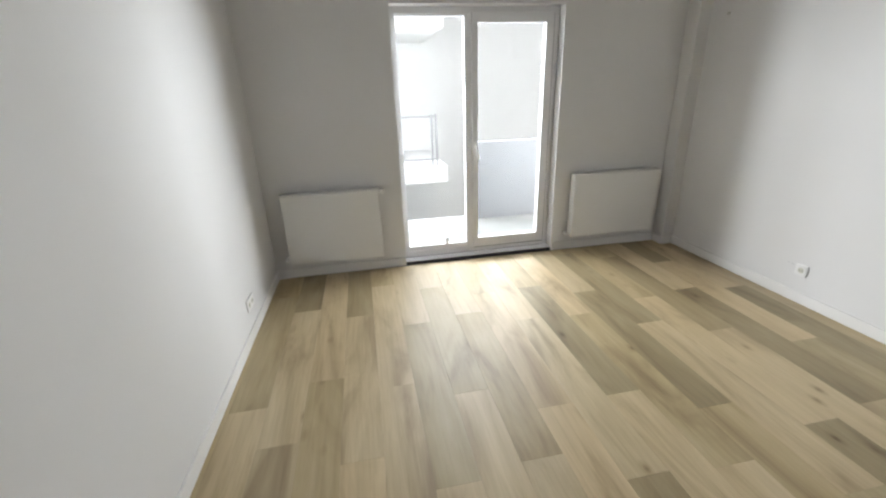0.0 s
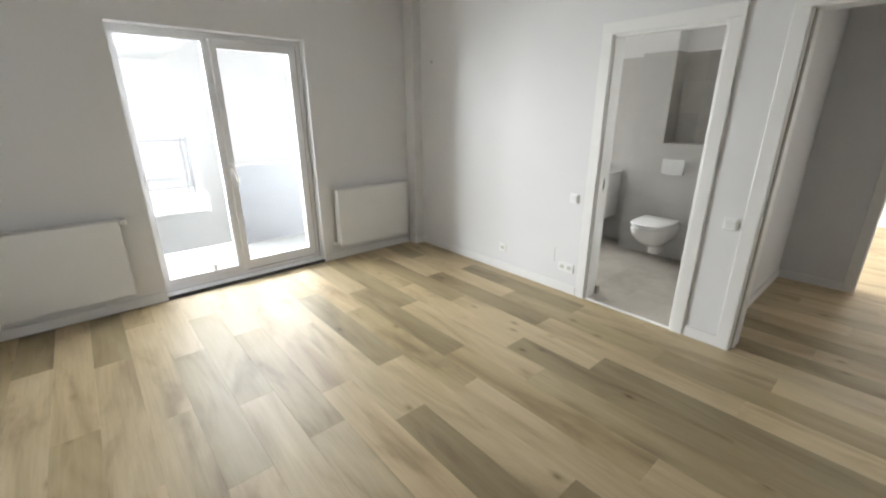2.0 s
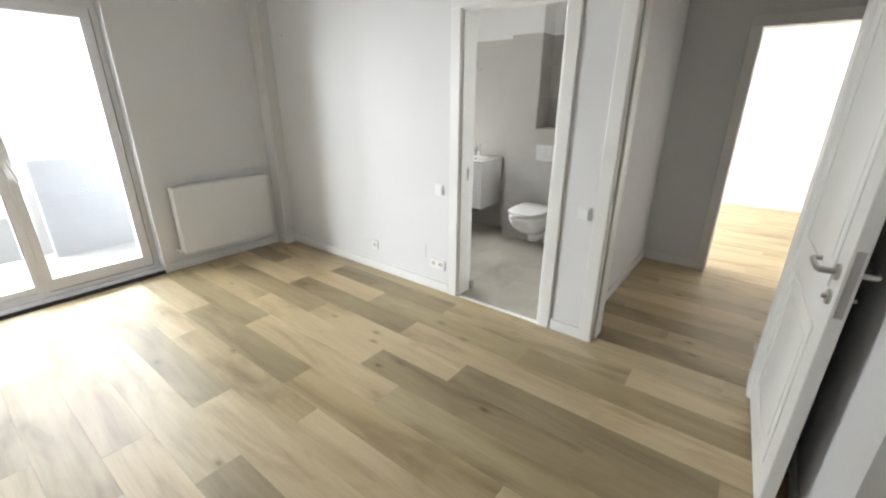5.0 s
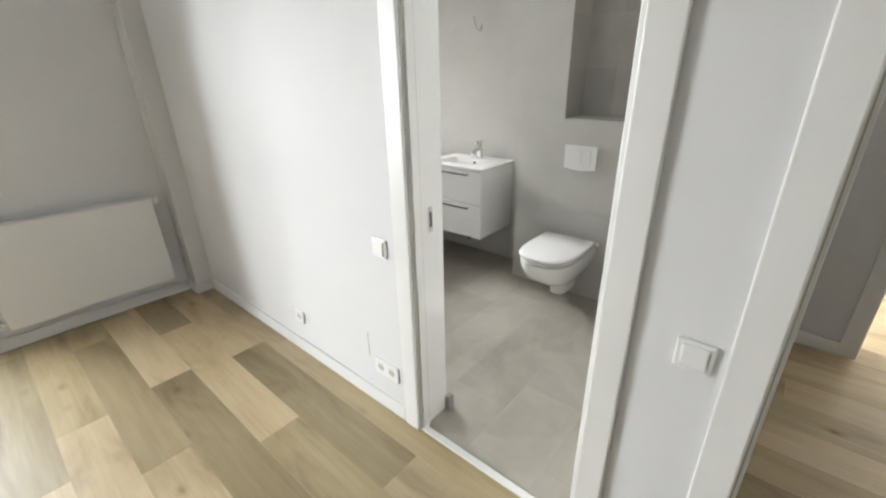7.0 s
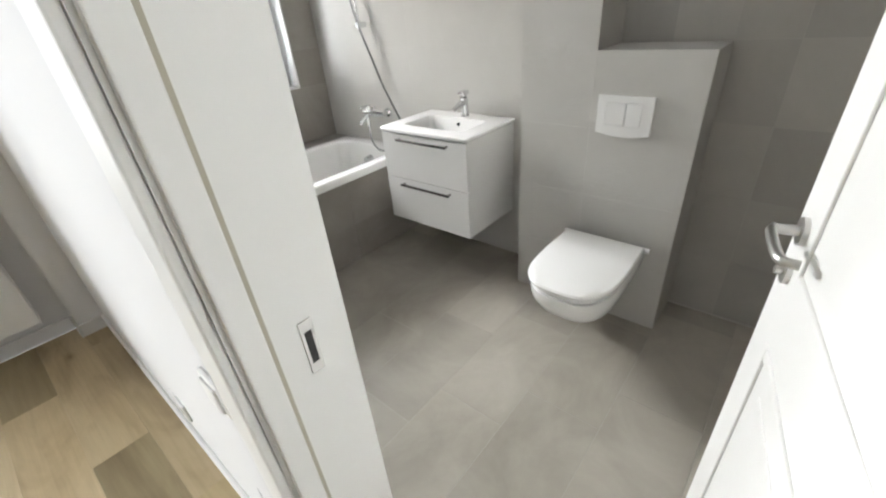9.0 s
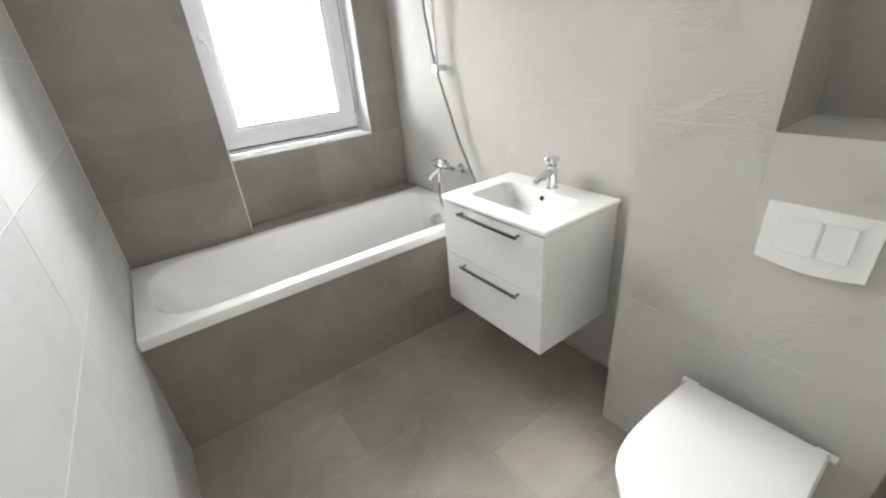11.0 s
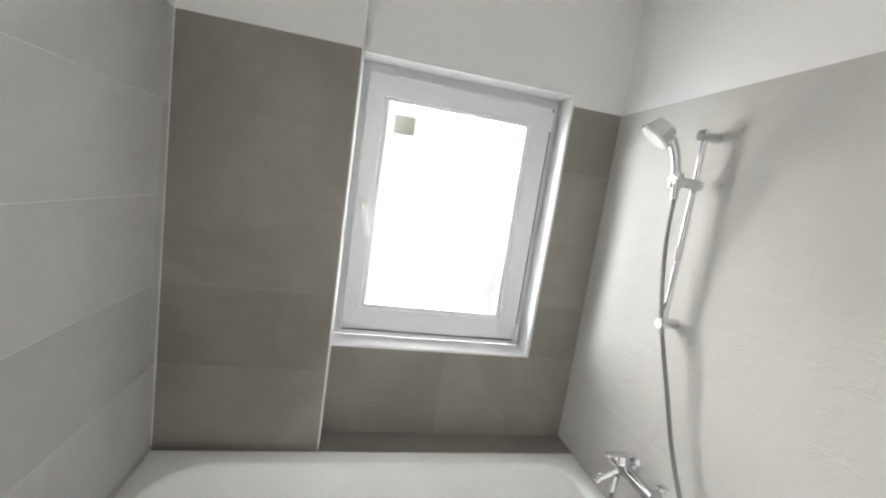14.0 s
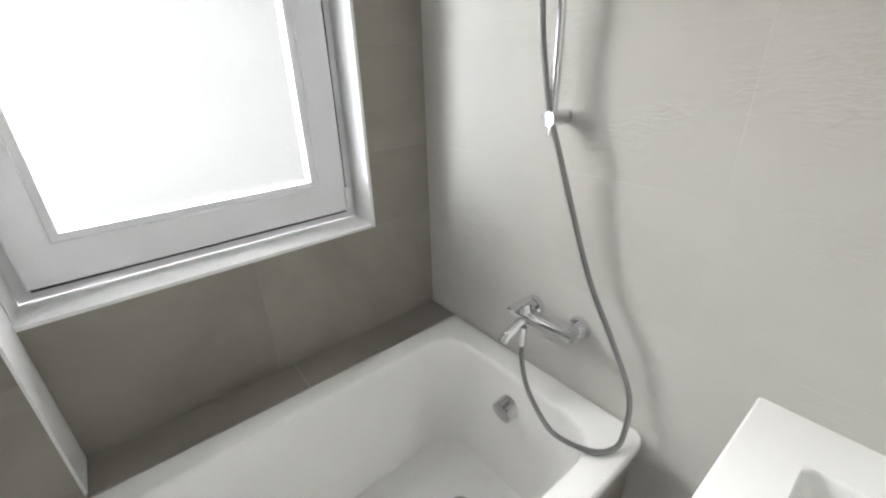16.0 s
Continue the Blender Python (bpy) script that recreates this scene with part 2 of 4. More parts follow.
def rrect(x0, x1, y0, y1, z, radii, n=6):
    """A rounded rectangle, anticlockwise; radii for the corners (x0y0, x1y0, x1y1, x0y1)."""
    out = []
    for (cx, cy, sx, sy, a0), r in zip(((x0, y0, 1, 1, 180), (x1, y0, -1, 1, 270), (x1, y1, -1, -1, 0), (x0, y1, 1, -1, 90)), radii):
        for k in range(n + 1):
            a = radians(a0 + 90 * k / n)
            out.append((cx + sx * r + r * math.cos(a), cy + sy * r + r * math.sin(a), z))
    return out


def loft(bm, loops, cap_first=False, cap_last=True):
    rings = [[bm.verts.new(p) for p in lp] for lp in loops]
    n = len(rings[0])
    for a, b in zip(rings, rings[1:]):
        for k in range(n):
            bm.faces.new((a[k], a[(k + 1) % n], b[(k + 1) % n], b[k]))
    if cap_first:
        bm.faces.new(rings[0][::-1])
    if cap_last:
        bm.faces.new(rings[-1])


def link(name, bm, material, smooth=False):
    me = bpy.data.meshes.new(name)
    bmesh.ops.recalc_face_normals(bm, faces=bm.faces)
    if smooth:
        for f in bm.faces:
            f.smooth = True
        for e in bm.edges:
            if len(e.link_faces) == 2 and e.calc_face_angle(0) > radians(38):
                e.smooth = False
    bm.to_mesh(me)
    bm.free()
    me.materials.append(material)
    return new(name, me)


def part(name, bm, material, parent, label="", smooth=False):
    ob = link(name, bm, material, smooth)
    ob.parent = parent
    if label:
        ob["label"] = label
    return ob


def boxes(*dims, bevel=0.0):
    bm = bmesh.new()
    for d in dims:
        box(bm, *d, bevel=bevel)
    return bm


def empty(name, at=(0, 0, 0)):
    """A thing's base; its parts are built in world coordinates."""
    ob = new(name)
    ob.empty_display_size = 0.05
    return ob


def structure(name, dims, material, label, category="wall"):
    return tagged(link(name, boxes(*dims), material), label, category, kind="structure")


# ---- structure ----
H = 2.62
N = 3.45
WX = -1.035
CX = 2.80
BX = 2.976
EX = 4.672
structure("wall_west", [(WX - 0.15, WX, -1.7, N + 0.3, 0, H)], PAINT, "light grey painted plaster wall of the empty room")
structure("wall_north", [(WX, 0.11, N, N + 0.3, 0, H), (1.553, CX + 0.07, N, N + 0.3, 0, H), (0.11, 1.553, N, N + 0.3, 2.146, H)], PAINT, "light grey painted wall around the balcony door")
structure("wall_pilaster", [(2.684, CX, 3.305, N, 0, H)], PAINT, "narrow boxed pipe chase painted light grey in the corner")
structure("wall_partition", [(CX, 2.968, 1.135, N, 0, H), (CX, 2.968, 0.385, 1.135, 2.055, H), (CX, 2.968, 0.062, 0.385, 0, H), (CX, 2.968, -0.83, 0.062, 2.055, H), (CX, 2.968, -1.3, -0.83, 0, H)], PAINT, "light grey painted partition with two doorways")
structure("wall_jog", [(1.68, CX, -1.14, -0.99, 0, H), (1.68, 1.83, -1.45, -1.14, 0, H)], PAINT, "light grey painted wall corner beside the hall door")
structure("wall_south", [(WX, 0.66, -1.6, -1.45, 0, H), (1.54, 1.83, -1.6, -1.45, 0, H), (0.66, 1.54, -1.6, -1.45, 2.06, H)], PAINT, "light grey painted wall with a white door")
structure("wall_hall_north", [(2.968, 4.66, 0.145, 0.25, 0, H)], PAINT, "light grey painted side wall of the hall")
structure("wall_hall_south", [(2.968, 4.66, -1.45, -1.30, 0, H)], PAINT, "light grey painted wall of the hall")
structure("wall_hall_east", [(4.66, 4.80, -0.375, 0.25, 0, H), (4.66, 4.80, -1.45, -1.235, 0, H), (4.66, 4.80, -1.235, -0.375, 2.045, H)], PAINT, "grey painted end wall of the hall with a doorway")
structure("wall_far_east", [(7.9, 8.05, -1.7, N + 0.15, 0, H)], CEIL, "white painted wall of the bright far room")
structure("wall_far_south", [(4.80, 7.9, -1.65, -1.5, 0, H)], CEIL, "white painted wall of the bright far room")
# the opening is an unseen addition around the far room's lamp
structure("wall_far_north", [(4.83, 5.4, N, N + 0.15, 0, H), (7.2, 7.9, N, N + 0.15, 0, H), (5.4, 7.2, N, N + 0.15, 0, 0.9), (5.4, 7.2, N, N + 0.15, 2.2, H)], CEIL, "white painted wall of the far room with an added unseen window opening")
TT = 2.10
wall_bath_north = structure("wall_bath_north", [(2.87, 3.565, 3.462, 3.75, 0, H), (4.435, 4.83, 3.462, 3.75, 0, H), (3.565, 4.435, 3.462, 3.75, 0, 0.968), (3.565, 4.435, 3.462, 3.75, 2.128, H), (2.968, 3.563, 3.343, 3.462, 0, H)], CEIL, "bathroom outer wall, grey tiles below white paint")
wall_bath_west = structure("wall_bath_west", [(2.9685, 2.9752, 1.135, 3.349, 0, H)], CEIL, "bathroom wall with pale grey tiles below white paint")
wall_bath_east = structure("wall_bath_east", [(EX + 0.001, 4.83, 0.25, 3.468, 0, H)], CEIL, "bathroom wall, pale rippled tiles below white paint")
wall_bath_south = structure("wall_bath_south", [(2.968, EX + 0.001, 0.25, 0.2615, 0, H)], CEIL, "bathroom wall with grey tiles below white paint")
wall_shaft = structure("wall_shaft", [(4.4145, EX + 0.001, 1.3015, 1.6245, 0, H), (4.4145, EX + 0.001, 0.8975, 1.3015, 0, 1.2045)], CEIL, "boxed cistern wall with pale rippled tiles, stepped down to a shelf")
structure("ceiling", [(WX - 0.15, 8.05, -1.7, 3.76, H, H + 0.12)], CEIL, "plain white painted ceiling", "ceiling")
floor = structure("floor", [(WX, CX + 0.02, -1.6, N, -0.12, -0.012), (CX + 0.02, 4.80, -1.6, 0.145, -0.12, -0.012), (4.80, 7.9, -1.6, N, -0.12, -0.012)], SUBFLOOR, "oak-look plank floor of light and dark brown boards", "floor")
floor_bath = structure("floor_bath", [(CX + 0.02, EX + 0.1, 0.145, 3.47, -0.12, -0.0012)], GROUT_L, "bathroom floor of rectangular grey concrete-look tiles", "floor")

# skirting boards
SK = 0.078


def skirt(x0, x1, y0, y1, name="baseboard"):
    bm = bmesh.new()
    box(bm, x0, x1, y0, y1, 0.0, SK, bevel=0.004)
    tagged(link(name, bm, SKIRT), "low white skirting board along the wall", "baseboard", kind="structure")


for s in ((WX, WX + 0.014, -1.45, N), (WX + 0.014, 0.108, N - 0.014, N), (1.555, 2.684, N - 0.014, N), (2.670, 2.684, 3.291, N - 0.014), (2.684, CX - 0.014, 3.291, 3.305), (CX - 0.014, CX, 1.200, 3.305), (CX - 0.014, CX, 0.117, 0.318),
          (1.666, 1.68, -1.45, -0.976), (1.68, CX - 0.014, -0.99, -0.976), (WX + 0.014, 0.575, -1.45, -1.436),
          (2.985, 4.646, 0.131, 0.145), (4.646, 4.66, -0.325, 0.145), (2.985, 4.646, -1.30, -1.286), (7.886, 7.9, -1.486, N), (4.80, 7.9, -1.5, -1.486)):
    skirt(*s)


# ---- tiles ----
tile_meshes = {}


def tile_mesh(w, h, d, material, e):
    key = (round(w, 4), round(h, 4), d, e, material.name)
    if key not in tile_meshes:
        bm = bmesh.new()
        lo = [bm.verts.new(p) for p in ((0, 0, 0), (w, 0, 0), (w, h, 0), (0, h, 0))]
        mid = [bm.verts.new(p) for p in ((0, 0, d - e), (w, 0, d - e), (w, h, d - e), (0, h, d - e))]
        top = [bm.verts.new(p) for p in ((e, e, d), (w - e, e, d), (w - e, h - e, d), (e, h - e, d))]
        for a, b in ((lo, mid), (mid, top)):
            for k in range(4):
                bm.faces.new((a[k], a[(k + 1) % 4], b[(k + 1) % 4], b[k]))
        bm.faces.new(top)
        me = bpy.data.meshes.new("tile")
        bm.to_mesh(me)
        bm.free()
        me.materials.append(material)
        tile_meshes[key] = me
    return tile_meshes[key]


def tile_panel(parent, origin, u, v, w, h, us, vs, material, d=0.008, joint=0.0012, stagger=0.0, grout=None):
    """Tiles over a rectangle w by h at origin, spanned by u and v; joints at us (a start and a pitch) and vs."""
    n = Vector(u).cross(Vector(v))
    rot = Matrix((u, v, n)).transposed().to_4x4()
    j = joint / 2
    row = 0
    bed = part("grout_bed", boxes((0, w, 0, h, 0, d - 0.0008)), grout or GROUTS[material.name], parent)
    bed.matrix_world = Matrix.Translation(origin) @ rot
    v0 = vs[0] - math.ceil(vs[0] / vs[1]) * vs[1]
    while v0 < h - 0.002:
        a0, a1 = max(0, v0), min(h, v0 + vs[1])
        u0 = us[0] + (row % 3) * stagger
        u0 -= math.ceil(u0 / us[1]) * us[1]
        while u0 < w - 0.002:
            b0, b1 = max(0, u0), min(w, u0 + us[1])
            if b1 - b0 > 0.012 and a1 - a0 > 0.012:
                ob = new("tile", tile_mesh(b1 - b0 - joint, a1 - a0 - joint, d, material, min(0.0012, joint / 2)))
                ob.matrix_world = Matrix.Translation(Vector(origin) + Vector(u) * (b0 + j) + Vector(v) * (a0 + j)) @ rot
                ob.parent = parent
            u0 += us[1]
        v0 += vs[1]
        row += 1


GROUTS = {TILE_G.name: GROUT, TILE_F.name: GROUT_F, TILE_S.name: GROUT_L, TILE_N.name: GROUT_W, TILE_W.name: GROUT_W}
X, Y, Z = (1, 0, 0), (0, 1, 0), (0, 0, 1)
NX, NY = (-1, 0, 0), (0, -1, 0)
ZV = (0.01, 0.30)
# west wall, seen from inside facing east
tile_panel(wall_bath_west, (2.969, 1.14, 0), Y, Z, 2.205, TT, (0.35, 0.6), ZV, TILE_S, joint=0.0016)
# pier beside the window, and the window wall
tile_panel(wall_bath_north, (2.977, 3.349, 0.57), X, Z, 0.588, TT - 0.57, (0.0, 0.6), (0.04, 0.30), TILE_G)
tile_panel(wall_bath_north, (3.565, 3.468, 0.58), X, Z, EX - 3.565, 0.388, (0.49, 0.6), (0.388, 0.388), TILE_G)
tile_panel(wall_bath_north, (4.436, 3.468, 0.968), X, Z, EX - 4.436, TT - 0.968 - 0.015, (0, 0.6), (0.242, 0.30), TILE_G)
# east wall
tile_panel(wall_bath_east, (EX + 0.007, 3.46, 0), NY, Z, 3.46 - 1.626, 2.085, (0.898, 1.2), ZV, TILE_W, joint=0.0003)
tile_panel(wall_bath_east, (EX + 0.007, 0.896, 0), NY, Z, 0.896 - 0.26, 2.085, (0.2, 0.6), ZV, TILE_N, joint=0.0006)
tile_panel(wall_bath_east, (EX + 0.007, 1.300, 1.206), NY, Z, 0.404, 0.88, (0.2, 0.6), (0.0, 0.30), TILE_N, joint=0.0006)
# cistern wall: front, sides, shelf
tile_panel(wall_shaft, (4.420, 1.626, 0), NY, Z, 0.326, 2.085, (0, 0.6), ZV, TILE_W, joint=0.0004)
tile_panel(wall_shaft, (4.420, 1.300, 0), NY, Z, 0.404, 1.206, (0, 0.6), ZV, TILE_W, joint=0.0004)
tile_panel(wall_shaft, (EX, 1.619, 0), NX, Z, EX - 4.413, 2.085, (0, 0.6), ZV, TILE_W)
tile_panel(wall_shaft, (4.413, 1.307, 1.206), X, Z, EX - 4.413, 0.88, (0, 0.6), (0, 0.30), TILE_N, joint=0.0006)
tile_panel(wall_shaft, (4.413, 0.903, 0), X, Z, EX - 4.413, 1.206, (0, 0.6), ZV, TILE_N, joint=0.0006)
tile_panel(wall_shaft, (4.413, 0.896, 1.198), X, Y, EX - 4.413, 0.404, (0, 0.6), (0, 0.6), TILE_W)
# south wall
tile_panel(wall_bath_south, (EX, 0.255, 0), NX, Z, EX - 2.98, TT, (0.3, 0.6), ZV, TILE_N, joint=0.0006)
# floor
tile_panel(floor_bath, (2.83, 0.26, -0.007), X, Y, EX - 2.83, 2.36, (0.32, 0.6), (0.03, 0.30), TILE_F, d=0.007, stagger=0.4, joint=0.002)
# ledge behind the bath
ledge = structure("ledge", [(3.565, EX, 3.325, 3.462, 0.40, 0.5835)], GROUT_L, "low tiled ledge under the bathroom window", "ledge")
tile_panel(ledge, (3.565, 3.325, 0.577), X, Y, EX - 3.565, 0.135, (0.53, 0.6), (0, 0.3), TILE_G, joint=0.0025)
# corner profile of the pier and around the window
for d in ((3.5625, 3.5685, 3.3385, 3.465, 0.578, TT), (2.9765, 2.9795, 3.3375, 3.3405, 0.59, TT)):
    structure("trim", [d], REVEAL, "thin white tile edge profile", "trim")
structure("trim", [(3.5685, 4.435, 3.455, 3.57, 0.968, 0.978)], REVEAL, "white window sill edge", "sill")
structure("trim", [(4.431, 4.441, 3.455, 3.57, 0.968, 2.124)], REVEAL, "white window reveal edge", "trim")
structure("trim", [(3.5685, 4.441, 3.455, 3.57, 2.124, 2.134)], REVEAL, "white window reveal edge", "trim")
structure("trim", [(3.5595, 3.5690, 3.47, 3.57, 0.97, 2.134)], REVEAL, "white window reveal edge", "trim")

# ---- doors ----


def door_set(name, x, axis_y0, axis_y1, top, depth_a, depth_b, label, sides=(True, True)):
    """Lining and casings of a doorway in a wall that runs along y; clear opening axis_y0 to axis_y1."""
    d = tagged(empty(name), label, "door frame", kind="structure")
    L = 0.024
    part("lining", boxes((depth_a, depth_b, axis_y1, axis_y1 + L, 0, top), (depth_a, depth_b, axis_y0 - L, axis_y0, 0, top), (depth_a, depth_b, axis_y0 - L, axis_y1 + L, top, top + L)), TRIM, d)
    for on, xa, xb in ((sides[0], depth_a - 0.016, depth_a), (sides[1], depth_b, depth_b + 0.016)):
        if on:
            W = 0.082
            part("casing", boxes((xa, xb, axis_y1 + 0.004, axis_y1 + W, 0, top + 0.004), bevel=0.004), TRIM, d)
            part("casing", boxes((xa, xb, axis_y0 - W, axis_y0 - 0.004, 0, top + 0.004), bevel=0.004), TRIM, d)
            part("casing", boxes((xa, xb, axis_y0 - W, axis_y1 + W, top + 0.0045, top + W), bevel=0.004), TRIM, d)
    return d


bath_frame = door_set("door_1", CX, 0.409, 1.111, 2.03, CX - 0.002, 2.974, "white lacquered door lining with flat casings to the bathroom", (True, False))
part("gasket", boxes((2.842, 2.850, 1.105, 1.111, 0.0, 2.03), (2.842, 2.850, 0.409, 0.415, 0.0, 2.03)), GASKET, bath_frame, "beige rubber seal strip")
part("stop", boxes((2.804, 2.842, 1.097, 1.111, 0.0, 2.03), (2.804, 2.842, 0.409, 0.423, 0.0, 2.03), (2.804, 2.842, 0.423, 1.097, 2.016, 2.03), bevel=0.003), TRIM, bath_frame)
sp = part("strike_plate", boxes((2.892, 2.914, 1.1085, 1.1112, 0.92, 1.02), bevel=0.0008), STEEL, bath_frame, "satin steel strike plate")
part("latch_hole", boxes((2.897, 2.909, 1.1078, 1.1087, 0.940, 1.0)), BLACK, sp)
part("threshold", boxes((CX - 0.004, CX + 0.028, 0.409, 1.111, -0.006, 0.006), bevel=0.002), TRIM, bath_frame, "pale threshold strip")
part("corner_piece", boxes((2.962, 3.0, 1.085, 1.111, 0.001, 0.075), bevel=0.004), TILE_G, bath_frame, "small grey tile offcut at the jamb foot")

hall_frame = door_set("door_2", CX, -0.806, 0.037, 2.03, CX - 0.002, 2.970, "white lacquered door lining with flat casings to the hall")
part("gasket", boxes((2.842, 2.850, 0.031, 0.037, 0.0, 2.03)), GASKET, hall_frame, "beige rubber seal strip")
part("stop", boxes((2.850, 2.965, 0.022, 0.037, 0.0, 2.03), bevel=0.003), TRIM, hall_frame)
part("strike_plate", boxes((2.806, 2.828, 0.0345, 0.0372, 0.92, 1.02), bevel=0.0008), STEEL, hall_frame, "satin steel strike plate")
far_frame = door_set("door_3", 4.66, -1.21, -0.399, 2.02, 4.658, 4.802, "white door lining with flat casings to the bright room")


def lever(parent, x, y, z, side, towards):
    """A lever handle with its round rose and a keyhole rose on one face of a leaf."""
    bm = bmesh.new()
    rod(bm, (x, y, z), (x, y + side * 0.009, z), 0.026, 24)
    rod(bm, (x, y, z), (x, y + side * 0.05, z), 0.010, 12)
    tube(bm, smooth_path([(x, y + side * 0.045, z), (x + towards * 0.02, y + side * 0.052, z), (x + towards * 0.10, y + side * 0.052, z), (x + towards * 0.125, y + side * 0.045, z), (x + towards * 0.13, y + side * 0.025, z)], 4), 0.009, 10)
    part("handle", bm, STEEL, parent, "satin steel lever handle", True)
    bm = bmesh.new()
    rod(bm, (x, y, z - 0.085), (x, y + side * 0.009, z - 0.085), 0.025, 24)
    rod(bm, (x, y, z - 0.085), (x, y + side * 0.022, z - 0.085), 0.008, 10)
    part("key_rose", bm, STEEL, parent, "", True)


def leaf(name, width, m, label, lever_sides=(1, -1)):
    """A panelled door leaf; hinge at the origin, the leaf along +x, y its thickness."""
    d = tagged(empty(name), label, "door")
    T = 0.04
    bm = bmesh.new()
    box(bm, 0.0, width, -T / 2, T / 2, 0.008, 2.02, bevel=0.003)
    part("panel", bm, TRIM, d)
    for z0, z1 in ((0.16, 0.78), (0.93, 1.88)):
        for s in (1, -1):
            y0, y1 = (T / 2 - 0.001, T / 2 + 0.006) if s > 0 else (-T / 2 - 0.006, -T / 2 + 0.001)
            a, b = 0.115, width - 0.115
            part("moulding", boxes((a, a + 0.024, y0, y1, z0, z1), (b - 0.024, b, y0, y1, z0, z1), (a + 0.024, b - 0.024, y0, y1, z0, z0 + 0.024), (a + 0.024, b - 0.024, y0, y1, z1 - 0.024, z1), bevel=0.0028), TRIM, d)
            part("raised_field", boxes((a + 0.075, b - 0.075, y0 + (0.003 if s < 0 else 0), y1 - (0.003 if s > 0 else 0), z0 + 0.075, z1 - 0.075), bevel=0.002), TRIM, d)
    for s in lever_sides:
        lever(d, width - 0.06, s * T / 2, 1.0, s, -1)
    part("lock_plate", boxes((width - 0.0005, width + 0.002, -0.011, 0.011, 0.87, 1.09)), STEEL, d, "satin steel lock faceplate")
    for z in (0.25, 1.0, 1.80):
        bm = bmesh.new()
        rod(bm, (-0.004, -T / 2, z - 0.045), (-0.004, -T / 2, z + 0.045), 0.006, 10)
        part("hinge", bm, STEEL, d, "", True)
    d.matrix_world = m
    return d


leaf("hall_door_leaf", 0.80, pose(2.79, -0.842, 0, 0, 0, 183.2), "white panelled interior door standing open beside the wall corner")
leaf("bathroom_door_leaf", 0.69, pose(2.976, 0.434, 0, 0, 0, 10.9), "white panelled bathroom door standing open inwards")
leaf("entry_door_leaf", 0.87, pose(0.665, -1.49, 0, 0, 0, 0), "white panelled interior door, closed")
ef = tagged(empty("door_4"), "white flat door casing of the closed door", "door frame", kind="structure")
part("casing", boxes((1.54, 1.62, -1.452, -1.432, 0, 2.06), bevel=0.004), TRIM, ef)
part("casing", boxes((0.58, 0.66, -1.452, -1.432, 0, 2.06), bevel=0.004), TRIM, ef)
part("casing", boxes((0.58, 1.62, -1.452, -1.432, 2.0605, 2.14), bevel=0.004), TRIM, ef)


# ---- balcony door and bathroom window ----
def pvc_frame(parent, x0, x1, z0, z1, y0, y1, l, r, t, b, material=PVC, name="window_frame", bevel=0.004):
    def ring(k, y):
        return [(x0 + l * k[0] + k[1], y, z0 + b * k[0] + k[1]), (x1 - r * k[0] - k[1], y, z0 + b * k[0] + k[1]), (x1 - r * k[0] - k[1], y, z1 - t * k[0] - k[1]), (x0 + l * k[0] + k[1], y, z1 - t * k[0] - k[1])]

    bm = bmesh.new()
    e = bevel
    first = ring((0, 0), y1)
    loft(bm, [first, ring((0, 0), y0 + e), ring((0, e * 0.3), y0 + e * 0.3), ring((0, e), y0), ring((1, -e), y0), ring((1, -e * 0.3), y0 + e * 0.3), ring((1, 0), y0 + e), ring((1, 0), y1), first], False, False)
    bmesh.ops.remove_doubles(bm, verts=bm.verts, dist=0.00001)
    part(name, bm, material, parent)


def pane(parent, x0, x1, z0, z1, y):
    g = part("pane", boxes((x0, x1, y, y + 0.004, z0, z1)), GLASS, parent)
    g.visible_shadow = False
    return g


def window_handle(parent, x, y, z, tilt):
    bm = bmesh.new()
    box(bm, x - 0.016, x + 0.016, y - 0.012, y, z - 0.035, z + 0.035, bevel=0.005)
    rod(bm, (x, y - 0.01, z), (x, y - 0.045, z), 0.011, 12)
    s, c = math.sin(radians(tilt)), math.cos(radians(tilt))
    tube(bm, smooth_path([(x, y - 0.04, z), (x + 0.02 * s, y - 0.05, z - 0.02 * c), (x + 0.075 * s, y - 0.052, z - 0.075 * c), (x + 0.13 * s, y - 0.05, z - 0.13 * c)], 4), 0.0095, 10)
    part("handle", bm, PLASTIC, parent, "white plastic lever handle", True)


bd = tagged(empty("window_1"), "white plastic balcony door with two tall glazed leaves", "balcony door", kind="structure")
pvc_frame(bd, 0.112, 1.551, 0.032, 2.144, 3.555, 3.625, 0.045, 0.06, 0.055, 0.055, name="window_frame")
part("mullion", boxes((0.735, 0.80, 3.553, 3.623, 0.087, 2.089), bevel=0.004), PVC, bd)
pvc_frame(bd, 0.157, 0.735, 0.087, 2.089, 3.562, 3.618, 0.006, 0.012, 0.012, 0.045, name="glazing_bead")
pvc_frame(bd, 0.780, 1.500, 0.080, 2.098, 3.535, 3.600, 0.052, 0.070, 0.072, 0.092, name="sash")
part("seal", boxes((1.500, 1.507, 3.548, 3.552, 0.085, 2.095), (0.80, 1.50, 3.548, 3.552, 0.072, 0.079)), RUBBER, bd, "dark rubber seal")
pane(bd, 0.16, 0.73, 0.13, 2.08, 3.59)
pane(bd, 0.83, 1.432, 0.17, 2.028, 3.57)
window_handle(bd, 0.802, 3.535, 1.06, 12)
part("threshold", boxes((0.111, 1.552, 3.462, 3.556, 0.0, 0.030), bevel=0.003), PVC, bd, "pale threshold board")
